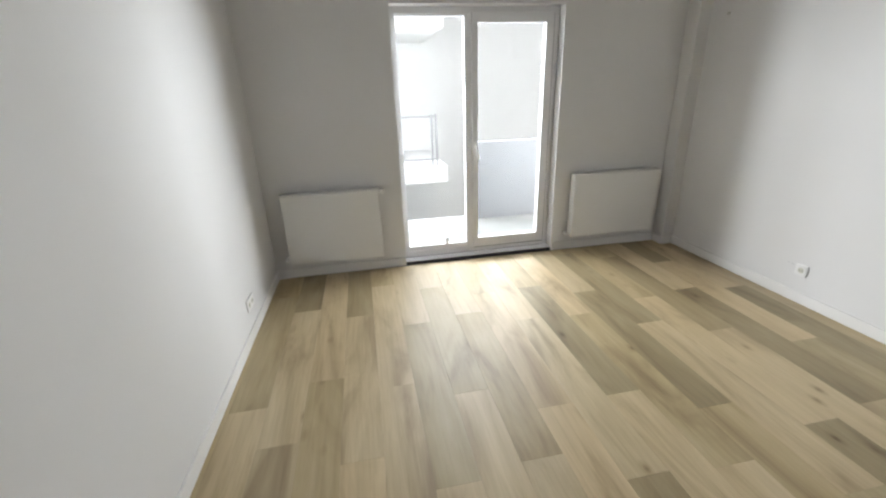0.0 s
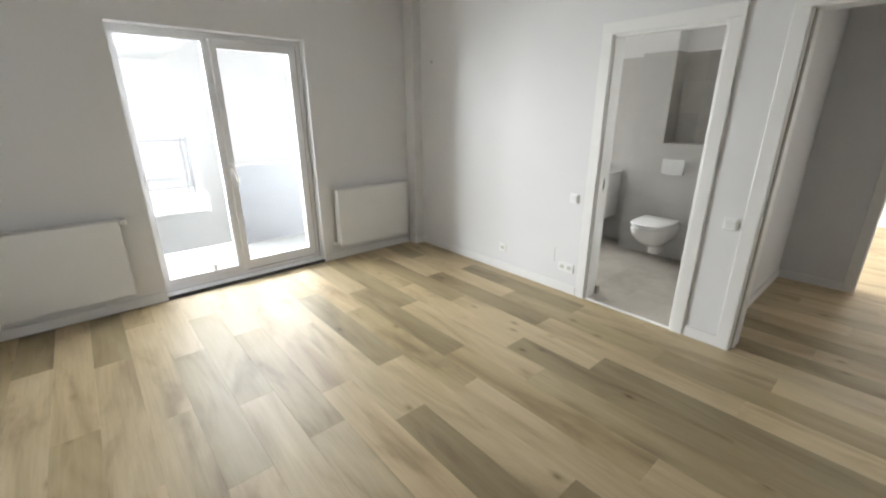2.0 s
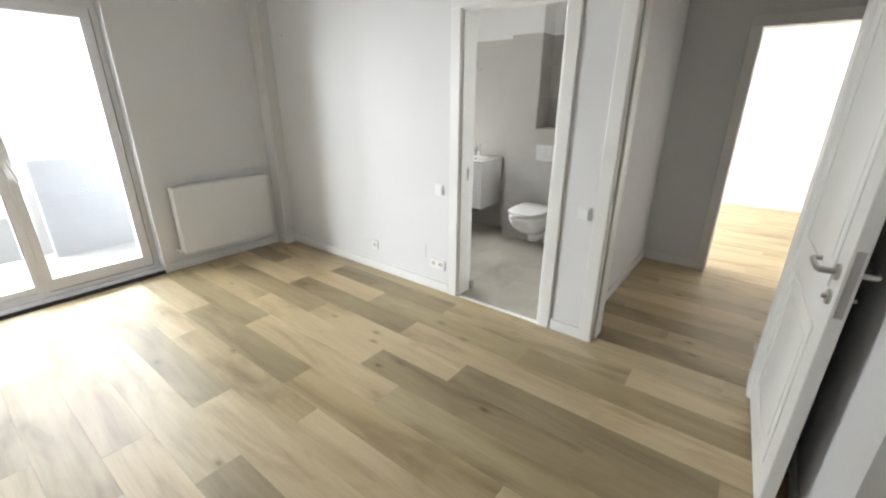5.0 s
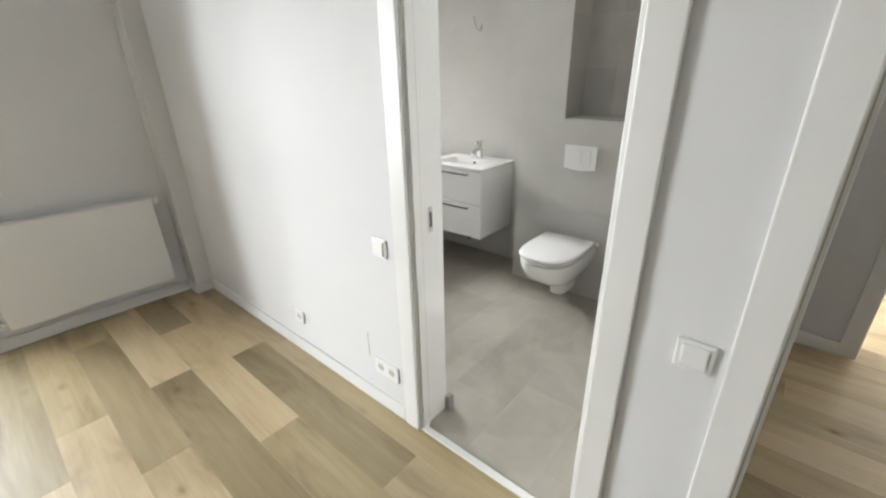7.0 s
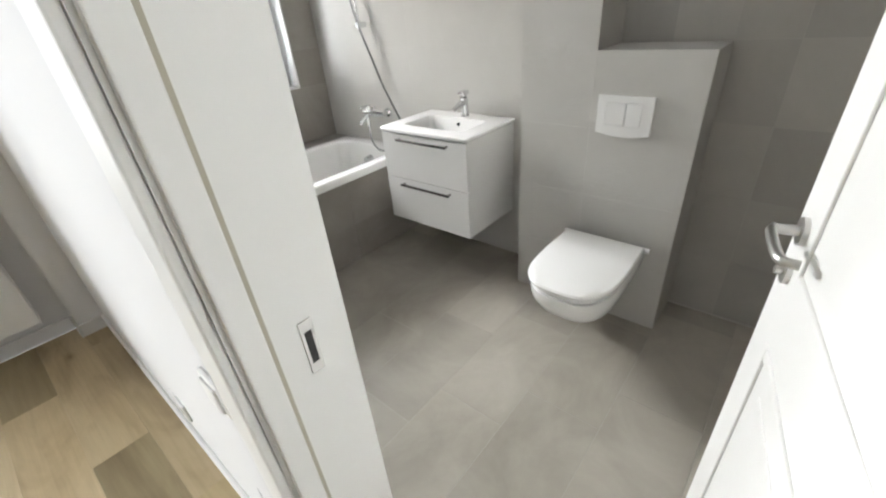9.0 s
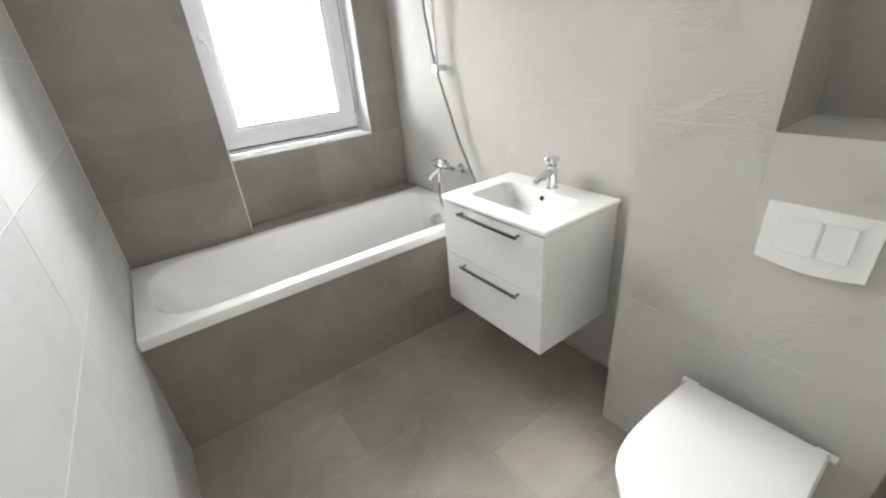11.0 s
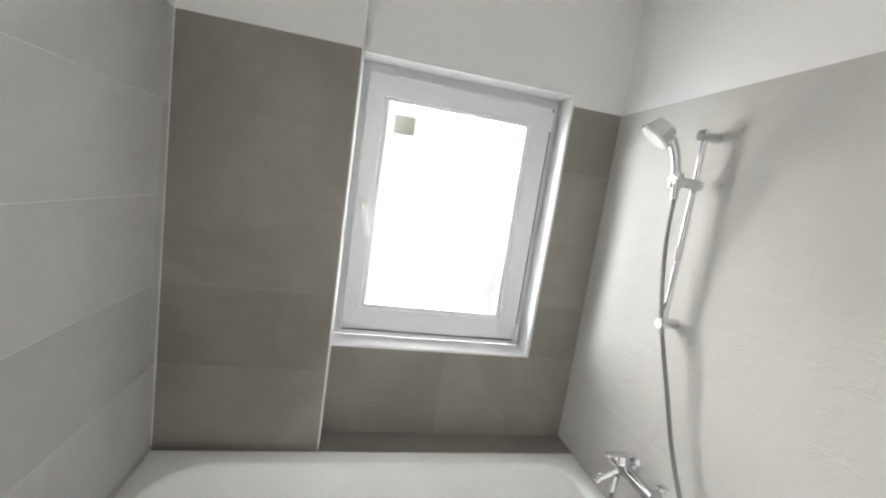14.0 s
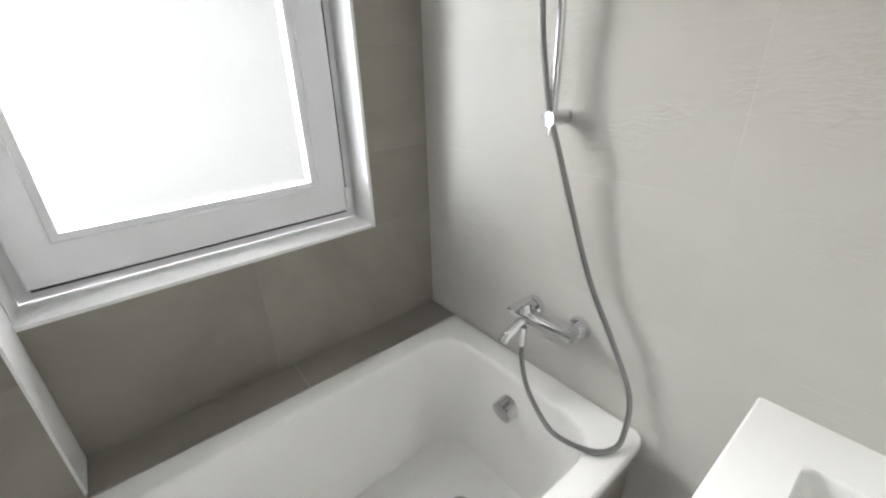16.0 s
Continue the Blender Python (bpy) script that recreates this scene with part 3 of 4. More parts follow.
part("gap", boxes((0.111, 1.552, N - 0.018, 3.463, -0.012, 0.003)), BLACK, bd, "dark joint along the floor")
# dark strip that forms the front face of the threshold
part("threshold_front", boxes((0.113, 1.550, 3.450, 3.4612, 0.0035, 0.026)), RUBBER, bd, "dark front face of the threshold")
part("hinge", boxes((0.515, 0.545, 3.555, 3.563, 0.13, 0.19), (0.525, 0.56, 3.545, 3.556, 0.125, 0.14), bevel=0.003), PLASTIC, bd, "small white fitting")
structure("trim", [(0.1085, 0.1115, N - 0.003, 3.56, 0, 2.147), (1.5515, 1.5545, N - 0.003, 3.56, 0, 2.147), (0.1085, 1.5545, N - 0.003, 3.56, 2.1445, 2.1475)], REVEAL, "white painted reveal edges of the balcony door", "trim")

bw = tagged(empty("window_2"), "white plastic bathroom window, one turn sash", "window", kind="structure")
pvc_frame(bw, 3.568, 4.434, 0.978, 2.128, 3.575, 3.645, 0.04, 0.04, 0.045, 0.04)
pvc_frame(bw, 3.595, 4.398, 1.012, 2.085, 3.552, 3.625, 0.075, 0.088, 0.085, 0.098, name="sash")
pvc_frame(bw, 3.668, 4.312, 1.108, 2.002, 3.558, 3.60, 0.020, 0.024, 0.018, 0.020, name="glazing_bead", bevel=0.003)
part("seal", boxes((3.60, 4.395, 3.562, 3.568, 1.004, 1.011), (4.399, 4.405, 3.562, 3.568, 1.01, 2.085)), RUBBER, bw, "dark rubber seal")
pane(bw, 3.67, 4.31, 1.11, 2.0, 3.585)
window_handle(bw, 3.632, 3.552, 1.555, 14)
part("hinge_cover", boxes((4.390, 4.408, 3.535, 3.553, 1.02, 1.09), (4.390, 4.408, 3.535, 3.553, 1.98, 2.06), bevel=0.004), PLASTIC, bw)
part("label_sticker", boxes((3.718, 3.806, 3.5825, 3.5845, 1.865, 1.94)), STICKER, bw, "small square paper sticker")

# ---- outside ----
tagged(link("ground", boxes((-400, 400, 3.8, 600, -6.2, -6.0)), GROUND), "pale paved ground far below the balcony", "ground", kind="structure")
structure("balcony_floor", [(-1.0, 2.6, 3.76, 4.95, -0.16, -0.02)], CONCRETE, "grey concrete balcony slab", "balcony")
structure("balcony_parapet", [(1.06, 2.6, 4.75, 4.87, -0.02, 0.93)], FROST, "pale grey balcony parapet", "parapet")
house = tagged(empty("apartment_building"), "white rendered apartment building with a railed balcony", "building")
part("wall", boxes((-14.0, 16.0, 9.2, 9.5, -6, 5.5)), FACADE, house)
part("balcony_slab", boxes((-2.0, 1.24, 6.95, 9.2, 0.02, 0.30)), FACADE, house)
part("balcony_slab", boxes((-2.0, 1.24, 6.95, 9.2, 2.45, 2.65)), FACADE, house)
rail = part("railing", boxes((-2.0, 1.10, 7.0, 7.04, 1.11, 1.14), (-2.0, 1.10, 7.0, 7.04, 0.40, 0.43)), GREYRAIL, house, "grey steel balcony railing")
for px in (1.06, 0.98, -0.4, -1.8):
    part("post", boxes((px, px + 0.035, 6.99, 7.03, 0.30, 1.17)), GREYRAIL, rail)

# ---- room things ----


def radiator(x0, x1, label):
    r = tagged(empty("radiator"), label, "radiator", group="radiators beside the balcony door")
    z0, z1, y0, y1 = 0.15, 0.757, 3.345, 3.425
    part("front_panel", boxes((x0 + 0.004, x1 - 0.004, y0, y0 + 0.016, z0, z1 - 0.004), bevel=0.005), ENAMEL, r)
    part("back_panel", boxes((x0 + 0.02, x1 - 0.02, y1 - 0.016, y1, z0 + 0.01, z1 - 0.02), bevel=0.004), ENAMEL, r)
    for a, b in ((x0, x0 + 0.004), (x1 - 0.004, x1)):
        part("side_cover", boxes((a, b, y0 + 0.004, y1, z0 + 0.02, z1)), ENAMEL, r)
    top = part("top_grille", boxes((x0, x1, y0 + 0.002, y0 + 0.010, z1 - 0.006, z1 + 0.004), (x0, x1, y1 - 0.008, y1, z1 - 0.006, z1 + 0.004)), ENAMEL, r)
    k = int((x1 - x0) / 0.03)
    bm = bmesh.new()
    for i in range(k):
        xx = x0 + 0.01 + i * 0.03
        box(bm, xx, xx + 0.014, y0 + 0.010, y1 - 0.008, z1 - 0.014, z1 - 0.010)
    part("grille_bars", bm, ENAMEL, top)
    for xx in (x0 + 0.12, x1 - 0.15):
        part("bracket", boxes((xx, xx + 0.03, y1 - 0.002, N, z0 + 0.08, z1 - 0.08)), ENAMEL, r)
    bm = bmesh.new()
    rod(bm, (x1 - 0.002, 3.385, z1 - 0.03), (x1 + 0.035, 3.385, z1 - 0.03), 0.011, 12)
    rod(bm, (x1 + 0.030, 3.385, z1 - 0.045), (x1 + 0.030, 3.385, z1 - 0.012), 0.015, 14)
    rod(bm, (x1 + 0.030, 3.385, z1 - 0.03), (x1 + 0.030, N, z1 - 0.03), 0.009, 10)
    part("valve", bm, PLASTIC, r, "white valve with steel tail", True)
    bm = bmesh.new()
    rod(bm, (x0 - 0.03, 3.385, z0 + 0.03), (x0 + 0.002, 3.385, z0 + 0.03), 0.010, 12)
    rod(bm, (x0 - 0.03, 3.36, z0 + 0.03), (x0 - 0.03, N, z0 + 0.03), 0.013, 12)
    part("return_valve", bm, PLASTIC, r, "", True)


radiator(-0.893, -0.088, "white flat panel radiator on the wall, narrower one")
radiator(1.705, 2.577, "white flat panel radiator on the wall beside the pipe chase")


def switch(y, z, name="light_switch", label="white square light switch with a rounded rocker"):
    s = tagged(empty(name), label, "switch")
    part("plate", boxes((CX - 0.010, CX, y - 0.041, y + 0.041, z - 0.041, z + 0.041), bevel=0.005), PLASTIC, s)
    part("rocker", boxes((CX - 0.015, CX - 0.008, y - 0.030, y + 0.030, z - 0.030, z + 0.030), bevel=0.005), PLASTIC, s)


switch(1.293, 0.842)
switch(0.183, 0.848)


def socket(wall_x, side, y, z, count, label):
    """Recessed mains sockets in one frame, on a wall that faces side."""
    s = tagged(empty("wall_socket"), label, "socket")
    w = 0.041 + 0.0355 * (count - 1)
    xa, xb = sorted((wall_x, wall_x + side * 0.010))
    part("frame", boxes((xa, xb, y - w, y + w, z - 0.041, z + 0.041), bevel=0.004), PLASTIC, s)
    for i in range(count):
        yy = y + (i - (count - 1) / 2) * 0.071
        bm = bmesh.new()
        rod(bm, (wall_x + side * 0.006, yy, z), (wall_x + side * 0.0108, yy, z), 0.021, 20)
        well = part("well", bm, STICKER, s, "round recessed socket well")
        bm = bmesh.new()
        for dy in (-0.0095, 0.0095):
            rod(bm, (wall_x + side * 0.0105, yy + dy, z), (wall_x + side * 0.0113, yy + dy, z), 0.004, 8)
        part("pin_hole", bm, BLACK, well)


socket(CX, -1, 1.311, 0.232, 2, "white double wall socket above the skirting board")
socket(CX, -1, 2.035, 0.238, 1, "white single wall socket above the skirting board")
socket(WX, 1, 2.55, 0.232, 2, "white double wall socket above the skirting board")
for y, z0, z1 in ((1.435, 0.25, 0.38), (2.105, 0.262, 0.268), (2.14, 0.262, 0.268)):
    tagged(link("wall_mark", boxes((CX - 0.0008, CX, y - 0.002, y + 0.002, z0, z1)), PENCIL), "thin grey pencil mark on the painted wall", "mark")
bm = bmesh.new()
rod(bm, (CX - 0.012, 3.12, 2.02), (CX, 3.12, 2.02), 0.012, 12)
tagged(link("wall_screw", bm, STEEL), "small steel fixing screw in the painted wall", "screw")

# ---- bathroom things ----
tub = tagged(empty("bathtub"), "white acrylic bathtub built in behind a grey tiled panel", "bathtub")
x0, x1, y0, y1, zt = BX + 0.002, EX - 0.002, 2.59, 3.325, 0.586
bm = bmesh.new()
loops = [
    rrect(x0, x1, y0 + 0.004, y1, zt - 0.048, (0.006, 0.02, 0.006, 0.006)),
    rrect(x0, x1, y0, y1, zt - 0.010, (0.006, 0.03, 0.006, 0.006)),
    rrect(x0 + 0.003, x1 - 0.003, y0 + 0.003, y1 - 0.003, zt - 0.002, (0.006, 0.03, 0.006, 0.006)),
    rrect(x0 + 0.008, x1 - 0.008, y0 + 0.008, y1 - 0.008, zt, (0.006, 0.03, 0.006, 0.006)),
    rrect(x0 + 0.058, x1 - 0.080, y0 + 0.066, y1 - 0.066, zt, (0.20, 0.10, 0.10, 0.20)),
    rrect(x0 + 0.066, x1 - 0.086, y0 + 0.072, y1 - 0.072, zt - 0.004, (0.20, 0.10, 0.10, 0.20)),
    rrect(x0 + 0.078, x1 - 0.092, y0 + 0.080, y1 - 0.080, zt - 0.018, (0.20, 0.10, 0.10, 0.20)),
    rrect(x0 + 0.18, x1 - 0.115, y0 + 0.105, y1 - 0.105, zt - 0.18, (0.19, 0.10, 0.10, 0.19)),
    rrect(x0 + 0.32, x1 - 0.14, y0 + 0.125, y1 - 0.125, zt - 0.32, (0.17, 0.10, 0.10, 0.17)),
    rrect(x0 + 0.37, x1 - 0.155, y0 + 0.14, y1 - 0.14, zt - 0.375, (0.16, 0.09, 0.09, 0.16)),
    rrect(x0 + 0.43, x1 - 0.19, y0 + 0.18, y1 - 0.18, zt - 0.40, (0.13, 0.07, 0.07, 0.13)),
]
loft(bm, loops)
part("tub_shell", bm, ACRYLIC, tub, "", True)
bm = bmesh.new()
rod(bm, (4.530, 2.955, 0.470), (4.575, 2.955, 0.478), 0.035, 28)
part("overflow_cap", bm, CHROME, tub, "round chrome overflow cap", True)
bm = bmesh.new()
rod(bm, (4.36, 2.955, 0.185), (4.36, 2.955, 0.191), 0.036, 28)
rod(bm, (4.36, 2.955, 0.19), (4.36, 2.955, 0.196), 0.026, 24)
part("drain", bm, CHROME, tub, "round chrome drain", True)
apron = structure("bath_apron", [(BX, EX, 2.6155, 2.66, 0, 0.538)], GROUT, "grey tiled front panel of the bathtub", "panel")
tile_panel(apron, (BX, 2.622, 0.0), X, Z, EX - BX, 0.538, (0.50, 0.6), (0.25, 0.30), TILE_G, joint=0.0007)

van = tagged(empty("vanity_unit"), "white gloss wall-hung vanity with two drawers", "vanity")
vy0, vy1 = 1.820, 2.407
for yy in (vy0, vy1 - 0.016):
    part("side_panel", boxes((4.248, EX - 0.001, yy, yy + 0.016, 0.305, 0.826), bevel=0.001), LACQUER, van)
part("bottom_panel", boxes((4.248, EX - 0.001, vy0 + 0.0165, vy1 - 0.0165, 0.306, 0.321)), LACQUER, van)
part("back_panel", boxes((EX - 0.017, EX - 0.001, vy0 + 0.0165, vy1 - 0.0165, 0.3215, 0.74)), LACQUER, van)
for z0, z1, hz in ((0.571, 0.822, 0.797), (0.305, 0.566, 0.540)):
    dr = part("drawer_front", boxes((4.230, 4.247, vy0, vy1, z0, z1), bevel=0.002), LACQUER, van)
    bm = bmesh.new()
    box(bm, 4.198, 4.208, 1.925, 2.275, hz - 0.006, hz + 0.006, bevel=0.002)
    for yy in (1.932, 2.262):
        box(bm, 4.2, 4.232, yy, yy + 0.008, hz - 0.005, hz + 0.005, bevel=0.001)
    part("handle", bm, DARKCHROME, dr, "dark chrome bar handle")
bm = bmesh.new()
rod(bm, (4.50, 2.12, 0.16), (4.50, 2.12, 0.31), 0.02, 14)
rod(bm, (4.50, 2.12, 0.18), (4.672, 2.12, 0.18), 0.016, 14)
part("trap", bm, CHROME, van, "chrome siphon pipe", True)

basin = tagged(empty("washbasin"), "white ceramic washbasin top with a rectangular bowl", "washbasin")
bm = bmesh.new()
a0, a1, b0, b1, zt = 4.224, EX - 0.001, 1.811, 2.416, 0.849
rr = (0.012, 0.004, 0.004, 0.012)
loft(bm, [
    rrect(a0 + 0.006, a1, b0 + 0.006, b1 - 0.006, zt - 0.022, rr),
    rrect(a0, a1, b0, b1, zt - 0.016, rr),
    rrect(a0, a1, b0, b1, zt - 0.004, rr),
    rrect(a0 + 0.004, a1 - 0.002, b0 + 0.004, b1 - 0.004, zt, rr),
    rrect(a0 + 0.012, a1 - 0.006, b0 + 0.012, b1 - 0.012, zt, rr),
    rrect(4.306, 4.562, 1.906, 2.328, zt, (0.03, 0.03, 0.03, 0.03)),
    rrect(4.312, 4.556, 1.912, 2.322, zt, (0.03, 0.03, 0.03, 0.03)),
    rrect(4.316, 4.552, 1.917, 2.317, zt - 0.005, (0.03, 0.03, 0.03, 0.03)),
    rrect(4.325, 4.545, 1.935, 2.302, zt - 0.05, (0.03, 0.03, 0.03, 0.03)),
    rrect(4.340, 4.535, 1.975, 2.275, zt - 0.082, (0.035, 0.035, 0.035, 0.035)),
    rrect(4.375, 4.505, 2.03, 2.20, zt - 0.092, (0.04, 0.04, 0.04, 0.04)),
])
part("bowl", bm, CERAMIC, basin, "", True)
bm = bmesh.new()
rod(bm, (4.445, 2.105, zt - 0.093), (4.445, 2.105, zt - 0.088), 0.030, 28)
part("drain_ring", bm, DARKCHROME, basin, "dark chrome drain ring", True)
bm = bmesh.new()
rod(bm, (4.445, 2.105, zt - 0.09), (4.445, 2.105, zt - 0.080), 0.024, 24, 0.022)
part("drain_plug", bm, CHROME, basin, "chrome plug", True)
bm = bmesh.new()
rod(bm, (4.540, 2.105, zt - 0.034), (4.550, 2.105, zt - 0.031), 0.0095, 16)
part("overflow_hole", bm, BLACK, basin, "dark overflow hole")

tap = tagged(empty("basin_tap"), "chrome single-lever mixer tap on the washbasin", "tap")
ty, tx = 2.105, 4.610
bm = bmesh.new()
tube(bm, smooth_path([(tx, ty, 0.848), (tx, ty, 0.853), (tx - 0.002, ty, 0.90), (tx - 0.006, ty, 0.952)], 3), [0.026, 0.026, 0.0255, 0.024, 0.0235, 0.023, 0.0225, 0.022, 0.0215, 0.021], 20)
tube(bm, smooth_path([(tx - 0.004, ty, 0.926), (tx - 0.045, ty, 0.917), (tx - 0.088, ty, 0.903), (tx - 0.112, ty, 0.893)], 4), [0.019, 0.019, 0.018, 0.018, 0.017, 0.016, 0.015, 0.015, 0.014, 0.0135, 0.013, 0.013, 0.012], 14)
part("body", bm, CHROME, tap, "", True)
bm = bmesh.new()
rod(bm, (tx - 0.006, ty, 0.955), (tx - 0.006, ty, 0.964), 0.0185, 20)
box(bm, tx - 0.036, tx + 0.024, ty - 0.020, ty + 0.020, 0.962, 0.987, bevel=0.008, seg=3)
part("lever", bm, CHROME, tap, "", True)

# shower rail
sh = tagged(empty("shower_rail_set"), "chrome shower rail with hand shower and steel hose", "shower")
ry, rx = 2.92, 4.622
bm = bmesh.new()
rod(bm, (rx, ry, 1.30), (rx, ry, 1.955), 0.0095, 18)
part("rail", bm, CHROME, sh, "", True)
for z in (1.936, 1.336):
    bm = bmesh.new()
    rod(bm, (EX, ry, z), (rx - 0.018, ry, z), 0.017, 20)
    part("bracket", bm, CHROME, sh, "", True)
bm = bmesh.new()
rod(bm, (rx + 0.022, ry, 1.785), (rx - 0.075, ry + 0.012, 1.790), 0.016, 20)
rod(bm, (rx - 0.062, ry + 0.012, 1.765), (rx - 0.058, ry + 0.012, 1.815), 0.019, 18)
part("slider", bm, CHROME, sh, "chrome sliding holder", True)
bm = bmesh.new()
hp = smooth_path([(rx - 0.052, ry + 0.012, 1.735), (rx - 0.062, ry + 0.012, 1.80), (rx - 0.080, ry + 0.014, 1.87), (rx - 0.105, ry + 0.018, 1.915), (rx - 0.128, ry + 0.022, 1.94)], 4)
tube(bm, hp, [0.0115 + 0.0045 * i / (len(hp) - 1) for i in range(len(hp))], 14)
rod(bm, (rx - 0.148, ry + 0.032, 1.912), (rx - 0.124, ry + 0.020, 1.948), 0.050, 28, 0.036)
head = part("hand_shower", bm, CHROME, sh, "chrome hand shower", True)
bm = bmesh.new()
rod(bm, (rx - 0.152, ry + 0.034, 1.906), (rx - 0.147, ry + 0.0315, 1.9135), 0.045, 28)
part("spray_face", bm, PLASTIC, head, "white spray face", True)
bm = bmesh.new()
tube(bm, smooth_path(HOSE_PTS, 8), 0.0068, 10)
part("hose", bm, HOSE, sh, "flexible ribbed steel hose", True)

mx = tagged(empty("bath_mixer"), "chrome single-lever bath mixer on the tiled wall", "tap")
for yy in (2.812, 2.962):
    bm = bmesh.new()
    rod(bm, (EX, yy, 0.800), (EX - 0.014, yy, 0.800), 0.033, 24, 0.028)
    rod(bm, (EX - 0.012, yy, 0.800), (EX - 0.055, yy, 0.800), 0.017, 16)
    part("rosette", bm, CHROME, mx, "", True)
bm = bmesh.new()
tube(bm, smooth_path([(EX - 0.058, 2.795, 0.800), (EX - 0.060, 2.88, 0.800), (EX - 0.060, 2.99, 0.800)], 4), [0.017, 0.018, 0.019, 0.020, 0.021, 0.022, 0.023, 0.023, 0.022], 16)
tube(bm, smooth_path([(EX - 0.06, 2.945, 0.795), (EX - 0.10, 2.955, 0.765), (EX - 0.122, 2.962, 0.748), (EX - 0.134, 2.965, 0.730)], 4), 0.0145, 12)
rod(bm, (EX - 0.085, 2.935, 0.775), (EX - 0.088, 2.935, 0.715), 0.011, 12)
part("body", bm, CHROME, mx, "", True)
bm = bmesh.new()
rod(bm, (EX - 0.060, 2.945, 0.812), (EX - 0.066, 2.947, 0.846), 0.023, 20, 0.020)
box(bm, EX - 0.132, EX - 0.055, 2.935, 2.961, 0.838, 0.851, bevel=0.005)
part("lever", bm, CHROME, mx, "", True)


# toilet
def dshape(xb, xf, w, z, cy=1.165, n=24, p=3.0):
    """A D outline: flat at the wall (xb), rounded at the front (xf)."""
    out = []
    L = xb - xf
    for k in range(n + 1):
        a = math.pi * k / n
        s, c = math.sin(a), math.cos(a)
        xx = xb - 0.42 * L - 0.58 * L * abs(s) ** (2 / p)
        yy = cy + math.copysign(w / 2 * abs(c) ** (2 / p), c)
        out.append((xx, yy, z))
    return [(xb, cy + w / 2 * 0.97, z)] + out + [(xb, cy - w / 2 * 0.97, z)]


wc = tagged(empty("toilet"), "white ceramic wall-hung toilet, lid closed", "toilet")
bm = bmesh.new()
loft(bm, [dshape(4.412, 3.895, 0.350, 0.392), dshape(4.412, 3.893, 0.352, 0.372), dshape(4.412, 3.905, 0.345, 0.335), dshape(4.412, 3.945, 0.315, 0.275), dshape(4.412, 4.02, 0.265, 0.218), dshape(4.412, 4.11, 0.195, 0.178), dshape(4.412, 4.185, 0.135, 0.150), dshape(4.412, 4.205, 0.118, 0.125), dshape(4.412, 4.21, 0.112, 0.068)], True, True)
part("bowl", bm, CERAMIC, wc, "", True)
bm = bmesh.new()
loft(bm, [dshape(4.372, 3.906, 0.330, 0.394), dshape(4.372, 3.903, 0.334, 0.398), dshape(4.372, 3.903, 0.334, 0.405), dshape(4.372, 3.906, 0.330, 0.408)], True, True)
part("seat", bm, CERAMIC, wc, "white toilet seat", True)
bm = bmesh.new()
loft(bm, [dshape(4.375, 3.894, 0.350, 0.4195), dshape(4.375, 3.885, 0.366, 0.4225), dshape(4.375, 3.884, 0.367, 0.433), dshape(4.374, 3.891, 0.354, 0.440), dshape(4.365, 3.93, 0.30, 0.443)], True, True)
part("lid", bm, CERAMIC, wc, "white closed toilet lid", True)
for yy in (1.335, 0.995):
    bm = bmesh.new()
    rod(bm, (4.388, yy - 0.022, 0.418), (4.388, yy + 0.022, 0.418), 0.012, 14)
    part("hinge", bm, PLASTIC, wc, "", True)

fp = tagged(empty("flush_plate"), "white plastic dual flush plate on the tiled wall", "flush plate")
bm = bmesh.new()
n = 10
front = [(4.401, 1.272 - 0.212 * k / n, 0.902 - 0.014 * math.sin(math.pi * k / n)) for k in range(n + 1)] + [(4.401, 1.060, 1.047), (4.401, 1.272, 1.047)]
back = [(4.413, y, z) for _, y, z in front]
loft(bm, [back, front], False, True)
part("plate", bm, PLASTIC, fp)
for a, b in ((1.160, 1.240), (1.098, 1.1575)):
    part("button", boxes((4.3990, 4.402, a, b, 0.932, 1.022), bevel=0.003), PLASTIC, fp)

wires = tagged(empty("lamp_wires"), "loose grey lamp wires sticking out of the tiled wall", "wire")
for pts in ([(EX, 2.14, 1.81), (4.645, 2.14, 1.785), (4.625, 2.155, 1.80), (4.62, 2.175, 1.845), (4.625, 2.185, 1.885)], [(EX, 2.14, 1.81), (4.64, 2.135, 1.78), (4.615, 2.115, 1.79), (4.60, 2.09, 1.825)]):
    bm = bmesh.new()
    tube(bm, smooth_path(pts, 4), 0.004, 8)
    part("wire", bm, GREYRAIL, wires, "", True)

# ---- floor boards ----
PITCH, LEN, X_START = 0.194, 1.29, -0.81
ends = {0: 1.48, 1: 0.62, 2: 1.31, 3: 1.77, 4: 1.10, 5: 1.63, 6: 1.15, 7: 1.43, 8: 0.97, 9: 1.44, 10: -0.35, 11: -0.04, 12: 2.02, 13: 1.05, 14: 1.83, 15: 1.10, 16: 1.61, 17: 1.03}
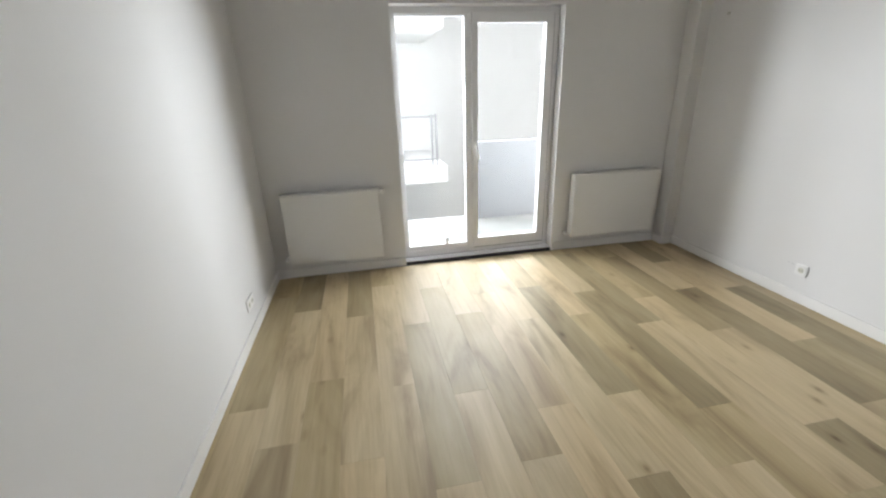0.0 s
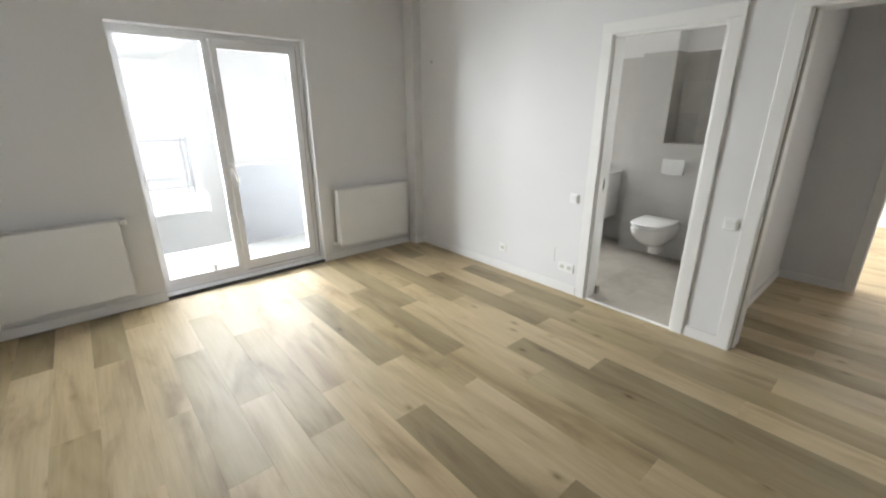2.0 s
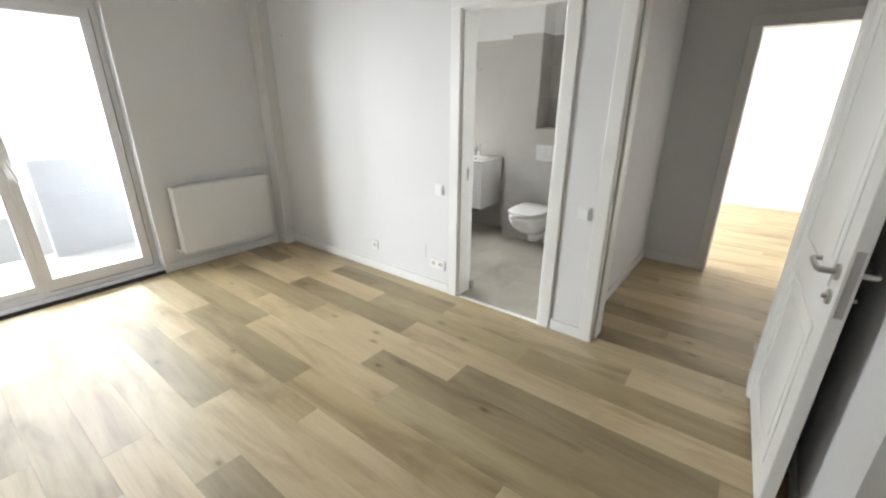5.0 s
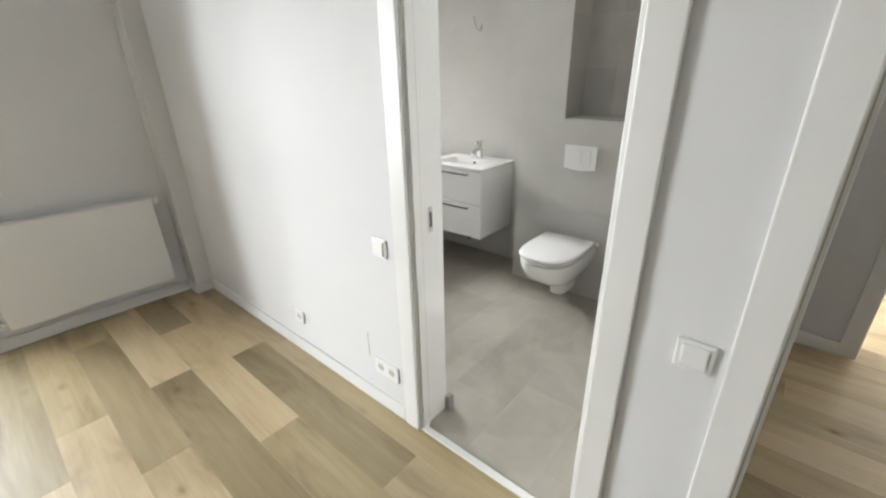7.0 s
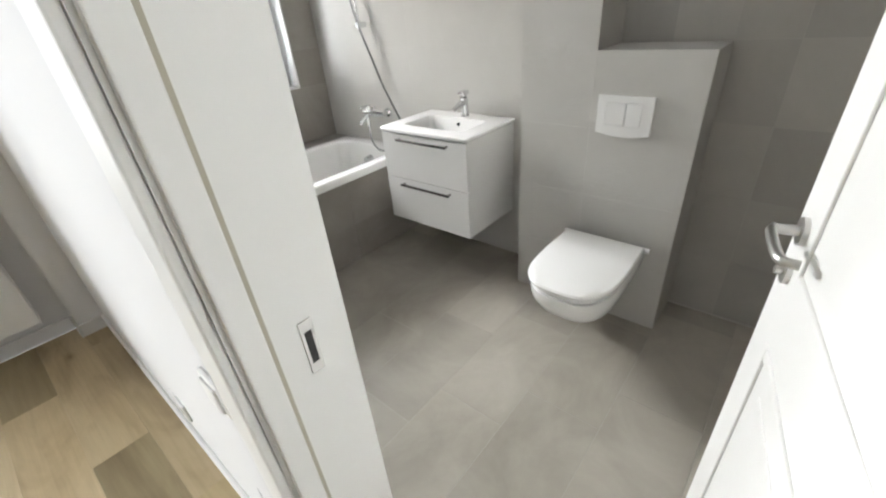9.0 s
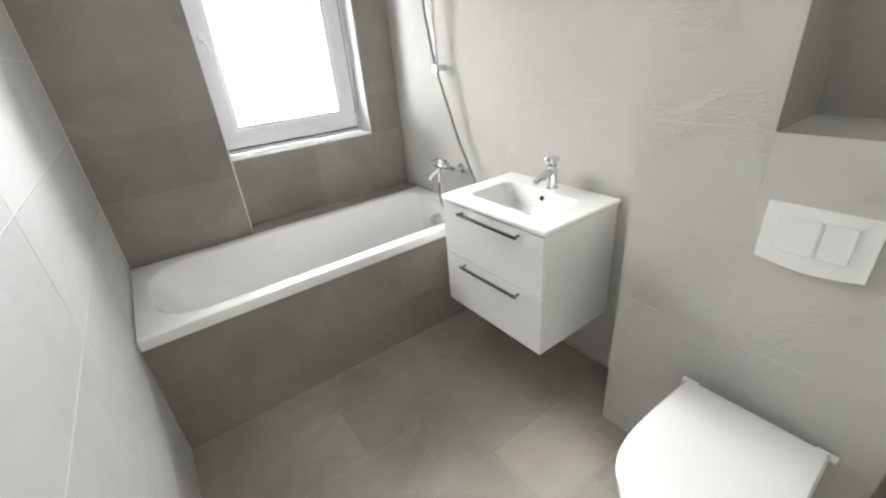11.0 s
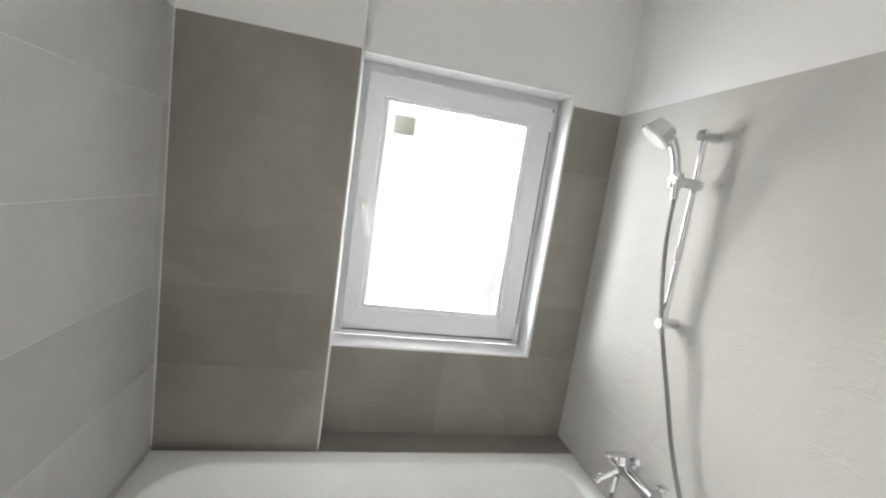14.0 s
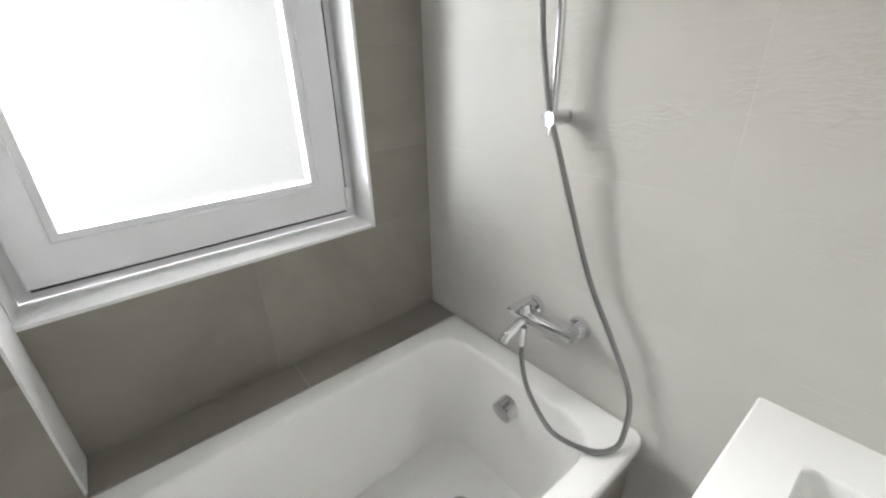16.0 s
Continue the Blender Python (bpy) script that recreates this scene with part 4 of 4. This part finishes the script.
# boards that stand out, by row and place in the row
DARK = {(8, -1), (9, -2), (10, -1), (13, -1), (13, -2), (14, -2), (9, 0), (11, 1), (14, 0), (12, 0), (15, 0), (17, 0), (2, 1), (0, 1), (16, -2), (19, -1), (16, 1), (12, -3), (21, -1)}
MEDIUM = {(11, 0), (6, 0), (4, 0), (1, 0), (-1, 1), (10, 1), (16, -1), (12, -2), (13, 1), (24, -1), (7, -2), (5, 0), (14, 1)}
PALE = {(9, -1), (10, 0), (11, -1), (7, -1), (12, -1), (10, 2), (17, -2), (14, -1), (5, -1), (15, -1), (15, -2), (2, 0), (3, -1), (8, 0), (0, 0), (2, -1), (13, 0), (16, 0), (15, 1), (4, -1), (23, -1)}
rng = random.Random(7)
board_meshes = {}


def board_mesh(w, l):
    key = (round(w, 3), round(l, 3))
    if key not in board_meshes:
        g = 0.0002
        bm = bmesh.new()
        e = 0.0005
        rings = [[bm.verts.new(p) for p in ((q, q, z), (w - q, q, z), (w - q, l - q, z), (q, l - q, z))] for q, z in ((g, -0.012), (g, -e), (g + e, 0.0))]
        for a, b in zip(rings, rings[1:]):
            for k in range(4):
                bm.faces.new((a[k], a[(k + 1) % 4], b[(k + 1) % 4], b[k]))
        bm.faces.new(rings[-1])
        me = bpy.data.meshes.new("board")
        bm.to_mesh(me)
        bm.free()
        me.materials.append(OAK)
        board_meshes[key] = me
    return board_meshes[key]


def lay(xa, xb, ya, yb):
    """Boards over a rectangle of the plan, all on the same grid."""
    for k in range(-3, 48):
        a, b = max(xa, X_START + k * PITCH), min(xb, X_START + (k + 1) * PITCH)
        if b - a < 0.01:
            continue
        e = ends.get(k, 0.41 * (k * 7 % 11) / 3.5)
        for j in range(-4, 4):
            c, d = max(ya, e + j * LEN), min(yb, e + (j + 1) * LEN)
            if d - c < 0.02:
                continue
            tone = rng.choice((0.88, 0.95, 1.0, 1.04))
            for rows, value in ((DARK, 0.66), (MEDIUM, 0.83), (PALE, 1.08)):
                if (k, j) in rows:
                    tone = value * rng.uniform(0.96, 1.04)
            warm = rng.uniform(-0.02, 0.02)
            ob = new("board", board_mesh(b - a, d - c))
            ob.location = (a, c, 0)
            ob.color = (tone * (1 + warm), tone, tone * (1 - warm) * (0.91 if tone < 0.9 else 0.98), 1)
            ob.parent = floor


lay(WX, CX, -1.45, N - 0.018)
lay(CX, 4.80, -1.3, 0.145)
lay(4.80, 7.9, -1.5, N)
